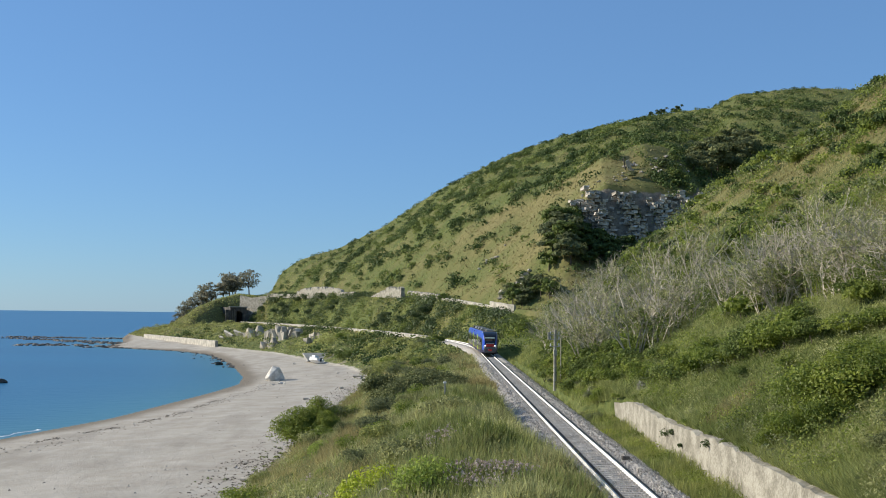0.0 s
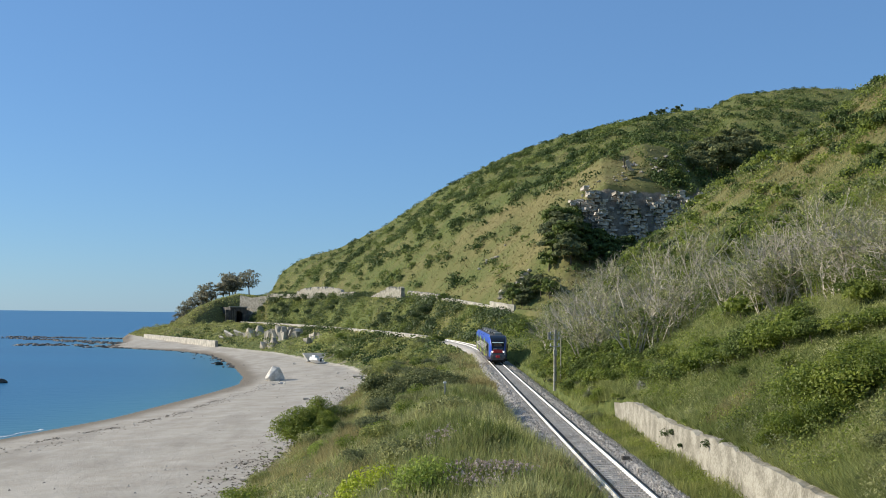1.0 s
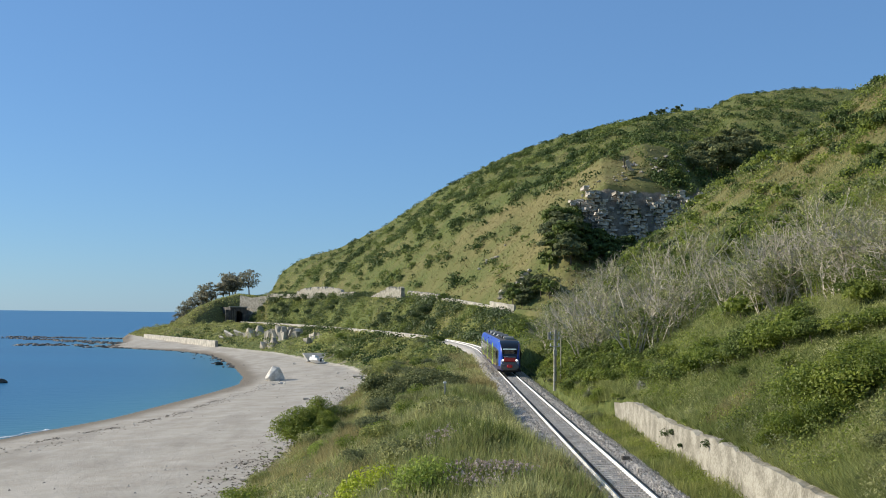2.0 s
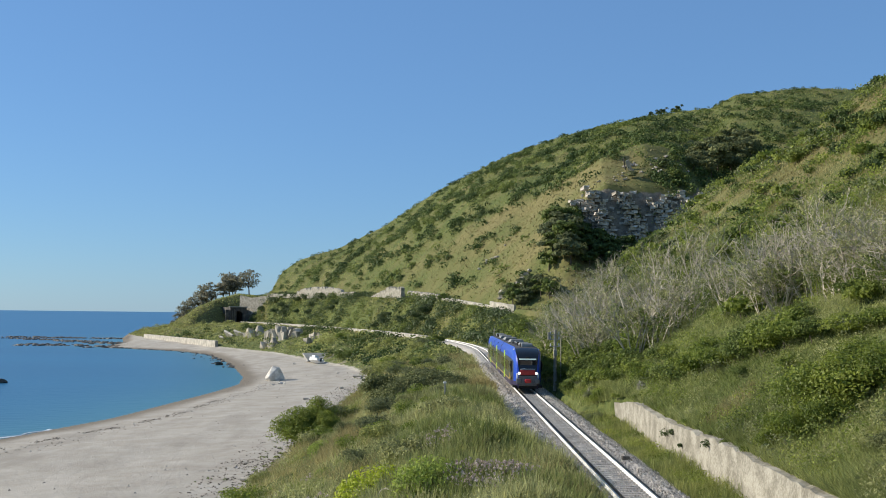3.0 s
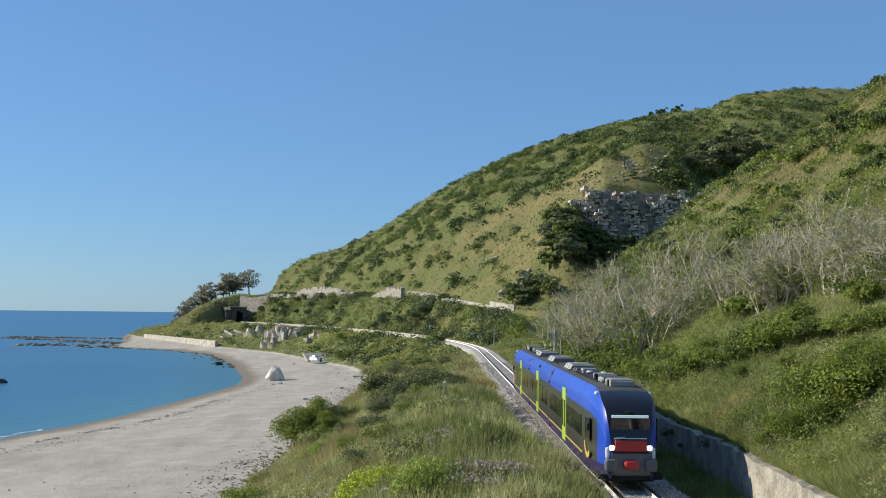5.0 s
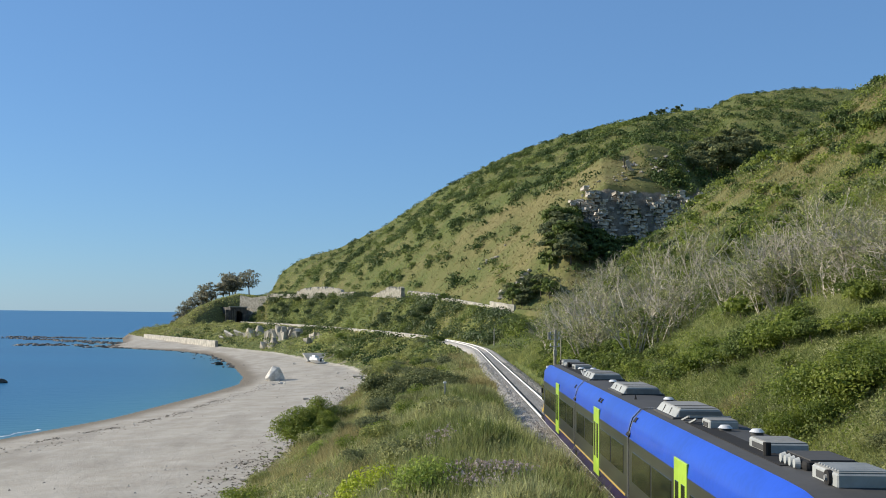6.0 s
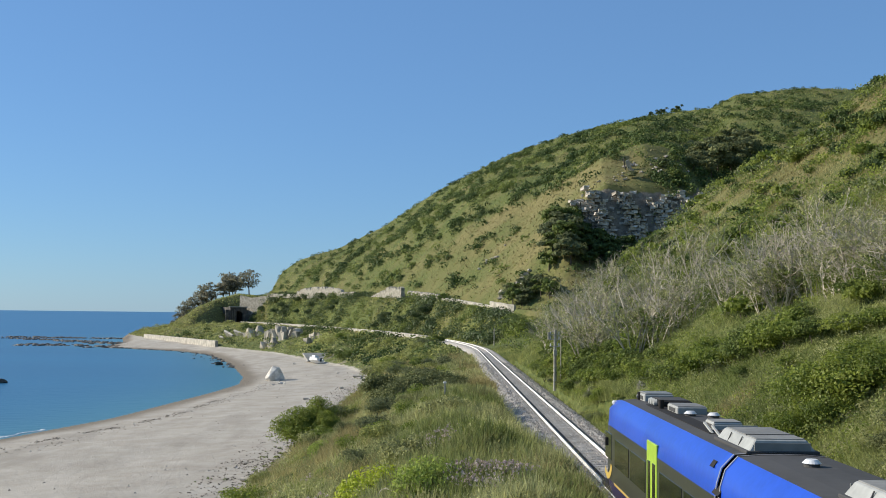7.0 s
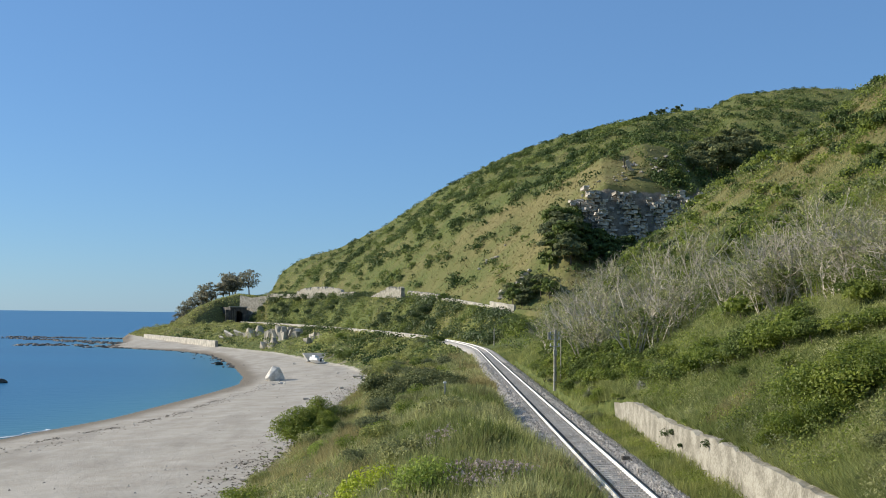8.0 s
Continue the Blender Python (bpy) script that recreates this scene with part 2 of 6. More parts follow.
TRX, TRY, TRH = track_points()
TOE = [(-100, -15), (84, -15), (142, -15.2), (199, -14.3), (236, -15.6), (272, -22.5), (306, -34.7), (362, -56), (410, -83), (532, -142.6), (565, -158), (600, -171.5), (690, -149.5), (760, -59), (1100, 1)]
SHORE = [(-100, -75), (100, -62), (134, -53.2), (161, -47.7), (212, -44.0), (236, -43.2), (261, -46.8), (300, -56), (338, -66), (387, -81.5), (418, -100), (434, -120), (448, -137), (520, -150), (600, -172), (690, -150), (760, -60), (1100, 0)]
RIDGE = [(-0.6, 0.0), (-0.181, 0.006), (-0.16, 0.012), (-0.153, 0.022), (-0.145, 0.035), (-0.13, 0.045), (-0.095, 0.056), (-0.054, 0.077), (-0.003, 0.111), (0.059, 0.143), (0.11, 0.162), (0.162, 0.175), (0.214, 0.185), (0.245, 0.189), (0.266, 0.201), (0.328, 0.208), (0.369, 0.208), (0.404, 0.204), (0.8, 0.19)]
SPUR = [(-0.6, 0.0), (-0.181, 0.004), (-0.155, 0.014), (-0.114, 0.02), (-0.063, 0.023), (-0.012, 0.052), (0.039, 0.087), (0.09, 0.112), (0.142, 0.138), (0.183, 0.151), (0.209, 0.146), (0.234, 0.127), (0.286, 0.117), (0.8, 0.118)]
RIDGE_Y = [(-0.6, 690), (-0.18, 660), (-0.145, 640), (0.0, 610), (0.2, 580), (0.4, 540), (0.8, 480)]
SPUR_Y = [(-0.6, 650), (-0.181, 640), (-0.114, 540), (-0.063, 460), (-0.012, 400), (0.06, 365), (0.8, 350)]
ROAD_Z = [(0, 12), (230, 13.0), (290, 15.4), (345, 19.0), (400, 20.0), (460, 21.4), (540, 22.2), (600, 23.4), (760, 24)]
WALL_X, WALL_TOP = 12.5, 10.35


def track_x(y):
    return np.interp(y, TRY, TRX)


def offset(x, y):
    """Distance to the side of the track, inland positive."""
    return (x - track_x(y)) * np.cos(np.interp(y, TRY, TRH))


def ground(x, y, detail=True):
    """Height of the land at x, y (arrays)."""
    x, y = np.asarray(x, float), np.asarray(y, float)
    u = offset(x, y)
    toe, shore, edge = interp(y, TOE), interp(y, SHORE), track_x(y) - 2.6
    # seaward side
    sea = -0.07 * (shore - x)
    beach = 1.8 * np.clip((x - shore) / (toe - shore), 0, 1) ** 0.8
    t = np.clip((x - toe) / (edge - toe), 0, 1)
    near = 1 - sstep(y, 78, 110)
    shoulder = 8.25 + near * 0.75
    bank = 1.8 + (shoulder - 1.8) * (1 - (1 - t) ** np.where(y < 300, 1.9, 2.6))
    bank = bank + near * 0.9 * np.exp(-((x - 1.0) / 3.2) ** 2) * sstep(y, 22, 30)
    lip = 1.25 + 1.7 * sstep(y, 46, 66) * (1 - 0.55 * sstep(y, 95, 140))
    bank = np.where(u > -lip - 2.2, np.minimum(bank, 8.2 + np.clip(-u - lip, -1, 2.4) * 0.62 + near * 0.35), bank)
    if detail:
        bank = bank + (wobble(x, y, 14, 1) * 0.45 + wobble(x, y, 4.5, 2) * 0.14) * sstep(t, 0.0, 0.25) * (1 - sstep(u, -5, -2.2))
        beach = beach + wobble(x, y, 25, 3) * 0.1 * sstep(x - shore, 2, 10)
    left = np.where(x < shore, np.maximum(sea, -8), np.where(x < toe, beach, bank))
    # trackbed and inland side
    base = 8.2 + 0.07 * np.clip(u - 3.0, 0, 30)
    plane = WALL_TOP - 0.22 + 0.7 * (x - WALL_X)
    crest = interp(x, [(0, 150), (12, 165), (36, 205), (48, 232), (57, 246), (61, 226), (70, 215), (80, 222), (120, 210)])
    plane = plane - 0.62 * np.maximum(y - crest, 0) ** 1.04
    plane = plane + (wobble(x, y, 30, 4) * 0.9 + wobble(x, y, 9, 5) * 0.3) * sstep(x, 13, 24) * detail
    plane = np.where(x < WALL_X + 0.15 - 0.28 * np.maximum(y - 77, 0), 0, plane)
    right = np.maximum(base, plane)
    # road shelf and the far hill
    rz = interp(y, ROAD_Z)
    b = x / np.maximum(y, 60)
    shelf = 8.2 + (rz - 8.2) * sstep(u, 4.2, 14.0)
    sy, ry = interp(b, SPUR_Y), interp(b, RIDGE_Y)
    sz, rdz = 16 + interp(b, SPUR) * sy, 16 + interp(b, RIDGE) * ry
    foot = np.interp(b, *np.array([(-0.6, 640), (-0.17, 600), (-0.13, 545), (-0.078, 468), (-0.042, 410), (0.0, 352), (0.06, 296), (0.11, 280), (0.8, 270)]).T)
    fz = interp(foot, ROAD_Z) + 1.2
    t1 = np.clip((y - foot) / np.maximum(sy - foot, 20), 0, 1)
    lower = fz + (sz - fz) * (t1 * 0.8 + 0.2 * t1 * t1)
    cl = sstep(b, 0.108, 0.145) * (1 - sstep(b, 0.226, 0.246))
    ct, cb = 16 + 0.112 * 332, 16 + 0.066 * 322
    face = np.where(y < 322, fz + (cb - fz) * np.clip((y - foot) / np.maximum(322 - foot, 5), 0, 1),
                    np.where(y < 327, cb + (ct - cb) * (y - 322) / 5, ct + (sz - ct) * np.clip((y - 327) / (sy - 327), 0, 1)))
    lower = lower + (face - lower) * cl
    t2 = np.clip((y - sy) / np.maximum(ry - sy, 20), 0, 1)
    dip = sstep(b, 0.02, 0.1) * 4 * np.sin(np.clip(t2 * 1.6, 0, 1) * math.pi)
    upper = sz + (rdz - sz) * t2 - dip
    back = rdz - 0.3 * np.maximum(y - ry, 0)
    hill = np.where(y < sy, lower, np.where(y < ry, upper, back))
    hill = np.minimum(hill, rz + 1.0 + 0.95 * np.maximum(u - 19.5, 0))
    hill = hill + detail * (wobble(x, y, 60, 6) * 1.3 + wobble(x, y, 18, 7) * 0.5) * sstep(u, 24, 50) * (1 - 0.85 * sstep(t2, 0.75, 1.0))
    # rock buttress that shades the gully
    hill = hill + 7.5 * np.exp(-((x - 34) / 4.5) ** 2 - ((y - 311) / 13) ** 2)
    far = np.where(u < 19.5, shelf, np.maximum(shelf, hill))
    far = np.where((y > 235) & (u > 4), far, base)
    right = np.maximum(right, far * sstep(y, 232, 262) + right * (1 - sstep(y, 232, 262)))
    out = np.where(u < 0, left, right)
    out = np.where((u < 3.0) & (u > -np.where(y < 80, 1.0, 2.9)), 8.2, out)
    # headland over the tunnel
    cape = interp(x, [(-190, -6), (-172, 0.5), (-157, 2.0), (-145, 7.5), (-133, 15.2), (-124, 21.0), (-115, 24.2), (-105, 23.2), (-96, 23.2), (-85, 20), (-60, 10)])
    front = interp(x, [(-200, 500), (-157, 556), (-130, 552), (-117, 572), (-95, 588), (-60, 598)])
    cape = 1.5 + (cape - 1.5) * sstep(y, front - 8, front + 42) * (1 - sstep(y, 640, 760)) + 0.4 * wobble(x, y, 12, 8) * detail
    out = np.where(y > 548, np.maximum(out, np.where((np.abs(u) < 5.2) & (y < 597), 0, cape)), out)
    out = np.where((y > 600) & (x < -98), cape, out)
    out = np.where((x < shore) & ((u < 0) | (y > 600)), np.minimum(out, np.maximum(-0.07 * (shore - x) - 0.02, -8)), out)
    # knoll on which the camera stands
    knoll = 14.3 - 0.42 * np.clip(np.hypot(np.maximum(y, 0), np.minimum(x, 0) * 0.8) - 2.5, 0, 60) - 2.2 * np.clip(x - 1.5, 0, 20)
    return np.where((y < 40) & (u < -3.2), np.maximum(out, knoll), out)


def build_ground():
    fine = np.linspace(-0.46, 0.46, 340)
    tail = np.linspace(0, 1, 14)[1:] ** 1.6
    ys = np.concatenate([np.linspace(-80, 16, 20), np.geomspace(18, 250, 170), np.linspace(251, 700, 240), np.linspace(715, 1100, 20)])
    rows = []
    for y in ys:
        m = max(y, 45)
        half = 0.46 * m
        rows.append(np.concatenate([-(half + tail[::-1] * (700 - half)), fine * m, half + tail * (700 - half)]))
    X = np.array(rows)
    Y = np.repeat(ys[:, None], X.shape[1], 1)
    Z = ground(X, Y)
    h, w = X.shape
    idx = np.arange(h * w).reshape(h, w)
    quads = np.stack([idx[:-1, :-1], idx[:-1, 1:], idx[1:, 1:], idx[1:, :-1]], -1).reshape(-1, 4)
    me = mesh_np("ground", np.stack([X, Y, Z], -1).reshape(-1, 3), quads, M_GROUND, True)
    toe, shore = interp(Y, TOE), interp(Y, SHORE)
    u = offset(X, Y)
    sand = 1 - sstep(X, toe - 1, toe + 2.5)
    wet = 1 - sstep(X - shore, 1.5, 6.0 + wobble(X, Y, 20, 9) * 1.4)
    gx, gy = np.gradient(Z, axis=1) / np.maximum(np.gradient(X, axis=1), 0.05), np.gradient(Z, axis=0) / np.gradient(Y, axis=0)
    steep = np.hypot(gx, gy)
    b = X / np.maximum(Y, 60)
    rock = sstep(steep, 1.15, 1.9) * (Y > 300) * (u > 40) * (Y < 345) + 0.55 * ((Y > 250) & (X > toe - 1) & (u < -8) & (Y < 520)) * sstep(steep, 0.3, 0.6)
    spur = interp(b, SPUR)
    e = (Z - 16) / np.maximum(Y, 60)
    dry = (0.72 + 0.25 * wobble(X, Y * 0.5, 24, 46)) * sstep(spur - e, -0.01, 0.006) * sstep(b, -0.09, -0.01) * (1 - sstep(b, 0.17, 0.22)) * (Y > 260) * (0.6 + 0.4 * sstep(e, 0.01, 0.075))
    dry = np.maximum(dry, (0.3 + 0.18 * wobble(X, Y * 0.5, 18, 50)) * (Y > 260) * (u > 20))
    dry = np.maximum(dry, 0.6 * (Y > 535) * (X < -90) * (u < 30))
    dry = np.maximum(dry, 0.75 * (u > 20) * (Y < 240) * sstep(Z, 24, 42))
    for name, v in (("sand", sand), ("wet", wet), ("rock", rock), ("dry", dry)):
        a = me.attributes.new(name, "FLOAT", "POINT")
        a.data.foreach_set("value", np.clip(v, 0, 1).astype(np.float32).ravel())
    tagged(new("ground", me), "grassy hillside, track bank and pale sandy beach", "ground", kind="structure")


def build_sea():
    xs = np.concatenate([np.linspace(-4800, -400, 30), np.linspace(-390, 60, 110)])
    ys = np.concatenate([np.linspace(-400, 60, 24), np.linspace(62, 700, 150), np.geomspace(710, 4900, 60)])
    X, Y = np.meshgrid(xs, ys)
    h, w = X.shape
    idx = np.arange(h * w).reshape(h, w)
    quads = np.stack([idx[:-1, :-1], idx[:-1, 1:], idx[1:, 1:], idx[1:, :-1]], -1).reshape(-1, 4)
    me = mesh_np("sea", np.stack([X, Y, np.zeros_like(X)], -1).reshape(-1, 3), quads, M_WATER, True)
    d = interp(Y, SHORE) - X
    sh = np.exp(-np.clip(d, 0, 999) / 16.0) * 0.85
    a = me.attributes.new("shallow", "FLOAT", "POINT")
    a.data.foreach_set("value", sh.astype(np.float32).ravel())
    tagged(new("sea", me), "calm blue sea, paler near the sand", "water", kind="structure")


build_ground()
build_sea()
# ------------------------------------------------------------ railway
def sweep(profile, y0, y1, step, z0):
    """Sweep a cross-section (side, height) along the railway."""
    sel = np.arange(np.searchsorted(TRY, y0), np.searchsorted(TRY, y1), step)
    p = np.array(profile)
    cx, cy, ch = TRX[sel, None], TRY[sel, None], TRH[sel, None]
    X, Y = cx + np.cos(ch) * p[:, 0], cy + np.sin(ch) * p[:, 0]
    Z = np.full_like(X, z0) + p[:, 1]
    n, k = X.shape
    idx = np.arange(n * k).reshape(n, k)
    q = np.stack([idx[:-1, :-1], idx[:-1, 1:], idx[1:, 1:], idx[1:, :-1]], -1).reshape(-1, 4)
    return np.stack([X, Y, Z], -1).reshape(-1, 3), q


def build_railway():
    v, q = sweep([(-2.95, -0.72), (-2.3, -0.35), (-1.75, -0.19), (-0.9, -0.23), (-0.6, -0.24), (0, -0.21), (0.6, -0.23), (0.9, -0.24), (1.75, -0.19), (2.3, -0.35), (2.95, -0.72)], -78, 600, 1, RAIL_Z)
    r = np.random.default_rng(5)
    v[:, 2] += r.uniform(-0.03, 0.03, len(v))
    tagged(new("ballast", mesh_np("ballast", v, q, M_BALLAST)), "grey crushed stone ballast bed under the rails", "ballast", kind="structure")
    rails = tagged(new("railway_track"), "single railway track, steel rails with white painted sides", "railway track")
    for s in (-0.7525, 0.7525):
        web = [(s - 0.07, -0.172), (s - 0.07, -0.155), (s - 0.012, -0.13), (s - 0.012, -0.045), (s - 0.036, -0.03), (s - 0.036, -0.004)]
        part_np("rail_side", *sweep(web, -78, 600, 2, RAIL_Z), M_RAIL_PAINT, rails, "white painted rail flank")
        # flank away from the sun: its shade is put into the colour
        part_np("rail_side", *sweep([(2 * s - a, h) for a, h in web[::-1]], -78, 600, 2, RAIL_Z), M_RAIL_SHADE, rails, "rusty brown rail flank")
        part_np("rail_head", *sweep([(s - 0.03, -0.004), (s - 0.028, 0.0), (s + 0.028, 0.0), (s + 0.03, -0.004)], -78, 600, 2, RAIL_Z), M_STEEL, rails, "shiny worn rail head")
        # cast shadow of the rail, painted as a dark strip over ballast and sleepers
        part_np("rail_shadow_strip", *sweep([(s + 0.05, -0.16), (s + (0.36 if s < 0 else 0.3), -0.164), (s + 0.39, -0.22)], -78, 600, 2, RAIL_Z), M_RAIL_SHADE, rails, "rust-stained ballast along the rail foot")
    bm = bmesh.new()
    add_box(bm, 2.4, 0.24, 0.16, pose(0, 0, -0.25), 0.03)
    for s in (-0.7525, 0.7525):
        for o in (-0.12, 0.12):
            add_box(bm, 0.09, 0.12, 0.05, pose(s + o, 0, -0.155))
    sleeper = part("sleeper", bm, M_SLEEPER, rails)
    sleeper.location = (TX0, 34.0, RAIL_Z)
    for i in range(1, 275):
        o = new("sleeper", sleeper.data)
        o.parent = rails
        o.location = (TX0, 34.0 + 0.6 * i, RAIL_Z)
    # loose stones on the near ballast
    n = 26000
    y = 30 + 130 * r.random(n) ** 1.6
    side = r.uniform(-3.1, 3.1, n)
    top = np.interp(np.abs(side), [0, 1.75, 2.3, 2.95, 3.2], [-0.215, -0.19, -0.34, -0.7, -0.7])
    keep = (np.abs(np.abs(side) - 0.7525) > 0.13) & (np.abs(side - 0.95) > 0.13) & (np.abs(side + 0.56) > 0.13)
    side, y, top = side[keep], y[keep], top[keep]
    s = r.uniform(0.03, 0.075, len(y))
    base = np.array([(1, 0, -0.5), (-0.5, 0.87, -0.5), (-0.5, -0.87, -0.5), (0, 0, 0.8)])
    v = base[None] * s[:, None, None] * r.uniform(0.7, 1.3, (len(y), 4, 3)) + np.stack([track_x(y) + side, y, RAIL_Z + top + 0.02], -1)[:, None]
    f = np.array([(0, 1, 3), (1, 2, 3), (2, 0, 3)])[None] + (np.arange(len(y)) * 4)[:, None, None]
    tagged(new("ballast_stones", mesh_np("ballast_stones", v.reshape(-1, 3), f.reshape(-1, 3), M_STONES)), "loose grey ballast stones beside the rails", "stones", kind="stuff")


build_railway()


# ------------------------------------------------------------ masonry
def ragged_wall(name, path, height, thick, material, label, seed=0, step=0.7, rough=0.12, lean=0.0, kind="structure", broken=0.25):
    """A wall along path [(x, y, z)] with an uneven top and faces. It stands on the ground."""
    r = np.random.default_rng(seed)
    P = np.array(path, float)
    d = np.concatenate([[0], np.cumsum(np.hypot(*np.diff(P[:, :2], axis=0).T))])
    s = np.linspace(0, d[-1], max(3, int(d[-1] / step)))
    C = np.stack([np.interp(s, d, P[:, i]) for i in range(3)], -1)
    T = np.gradient(C[:, :2], axis=0)
    T /= np.linalg.norm(T, axis=1)[:, None]
    N = np.stack([-T[:, 1], T[:, 0]], -1)
    H = height(s / d[-1]) if callable(height) else np.full(len(s), height)
    H = H * (1 + r.uniform(-broken, 0.02, len(s)) * (r.random(len(s)) < 0.5))
    rows = 7
    V = []
    for side in (1, -1):
        for k in (range(rows) if side == 1 else range(rows - 1, -1, -1)):
            w = thick / 2 * (1 - 0.1 * k / rows) + r.uniform(-rough, rough, len(s)) * 0.5
            off = N * (side * w)[:, None] + N * (lean * k / rows * H)[:, None]
            V.append(np.column_stack([C[:, :2] + off, C[:, 2] - 0.4 + (H + 0.4) * k / (rows - 1) + r.uniform(-0.04, 0.04, len(s))]))
    V = np.array(V)
    k, n = V.shape[:2]
    idx = np.arange(k * n).reshape(k, n)
    q = np.stack([idx[:-1, :-1], idx[:-1, 1:], idx[1:, 1:], idx[1:, :-1]], -1).reshape(-1, 4)
    cap = [[idx[i, e], idx[i + 1, e], idx[k - 2 - i, e], idx[k - 1 - i, e]] for e in (0, n - 1) for i in range(rows - 1)]
    ob = new(name, mesh_np(name, V.reshape(-1, 3), np.concatenate([q, np.array(cap)]), material))
    return tagged(ob, label, "wall", kind=kind)


def along(u, y0, y1, dz=0.0, n=30):
    ys = np.linspace(y0, y1, n)
    h = np.interp(ys, TRY, TRH)
    xs = track_x(ys) + u * np.cos(h)
    yy = ys + u * np.sin(h)
    return [(a, b, float(ground(np.array([a]), np.array([b]), False)[0]) + dz) for a, b in zip(xs, yy)]


def build_walls():
    ragged_wall("retaining_wall", [(WALL_X, y, 8.4) for y in (20, 40, 60, 75, 82)], lambda t: 1.95 - 0.1 * t + 0.1 * np.sin(t * 17) - 0.7 * np.clip((t - 0.8) / 0.2, 0, 1), 0.5, M_WALLSTONE,
                "pale weathered stone retaining wall beside the track", 1, 0.6, 0.04, broken=0.06)
    ys = (412, 440, 480, 515, 534)
    ragged_wall("sea_wall", [(float(interp(y, TOE)), y, 1.6) for y in ys], lambda t: 2.6 - 0.6 * t, 1.2, M_CONCRETE,
                "pale concrete sea wall at the foot of the headland", 2, 1.2, 0.1, broken=0.1)
    # parapet between the railway and the drop to the beach
    ragged_wall("parapet_wall", along(-3.6, 288, 574, 0.2), 1.25, 0.5, M_CONCRETE, "low pale parapet wall beside the far track", 3, 1.0, 0.06)


build_walls()
# ------------------------------------------------------------ far masonry, portal, rocks
FOOT = [(-0.6, 640), (-0.17, 600), (-0.13, 545), (-0.078, 468), (-0.042, 410), (0.0, 352), (0.06, 296), (0.11, 280), (0.8, 270)]


def gz(x, y):
    return float(ground(np.array([x]), np.array([y]))[0])


def road_wall(name, b0, b1, height, label, seed, out=1.5, thick=0.8, material=None, broken=0.3):
    bs = np.linspace(b0, b1, 14)
    ys = interp(bs, FOOT) - out
    path = [(b * y, y, float(interp(y, ROAD_Z)) - 0.2) for b, y in zip(bs, ys)]
    return ragged_wall(name, path, height, thick, material or M_WALLSTONE, label, seed, 1.1, 0.25, broken=broken)


def rock_mesh(name, seed, material, sx=1.0, sy=1.0, sz=1.0, subdiv=2):
    r = np.random.default_rng(seed)
    bm = bmesh.new()
    bmesh.ops.create_icosphere(bm, subdivisions=subdiv, radius=1.0)
    cuts = [(Vector(r.normal(size=3)).normalized(), r.uniform(0.4, 0.8)) for _ in range(11)]
    for v in bm.verts:
        for nrm, d in cuts:
            k = v.co.dot(nrm) - d
            if k > 0:
                v.co -= nrm * k
        v.co *= 1 + 0.06 * noise.noise(v.co * 2.3 + Vector((seed, 0, 0)))
        v.co = Vector((v.co.x * sx, v.co.y * sy, max(v.co.z * sz, -0.4 * sz)))
    me = bpy.data.meshes.new(name)
    bm.to_mesh(me)
    bm.free()
    me.materials.append(material)
    return me


def hull_rock(name, seed, material, sx, sy, sz, n=16):
    """An angular boulder with a flat foot: the hull of random points."""
    r = np.random.default_rng(seed)
    bm = bmesh.new()
    for _ in range(n):
        d = Vector(r.normal(size=3)).normalized() * r.uniform(0.75, 1.1)
        bm.verts.new((d.x * sx, d.y * sy, max(d.z, -0.35) * sz))
    res = bmesh.ops.convex_hull(bm, input=bm.verts[:])
    bmesh.ops.delete(bm, geom=[v for v in bm.verts if not v.link_faces], context="VERTS")
    bmesh.ops.bevel(bm, geom=bm.edges[:], offset=0.05 * min(sx, sz), segments=1, affect="EDGES")
    me = bpy.data.meshes.new(name)
    bm.to_mesh(me)
    bm.free()
    me.materials.append(material)
    return me


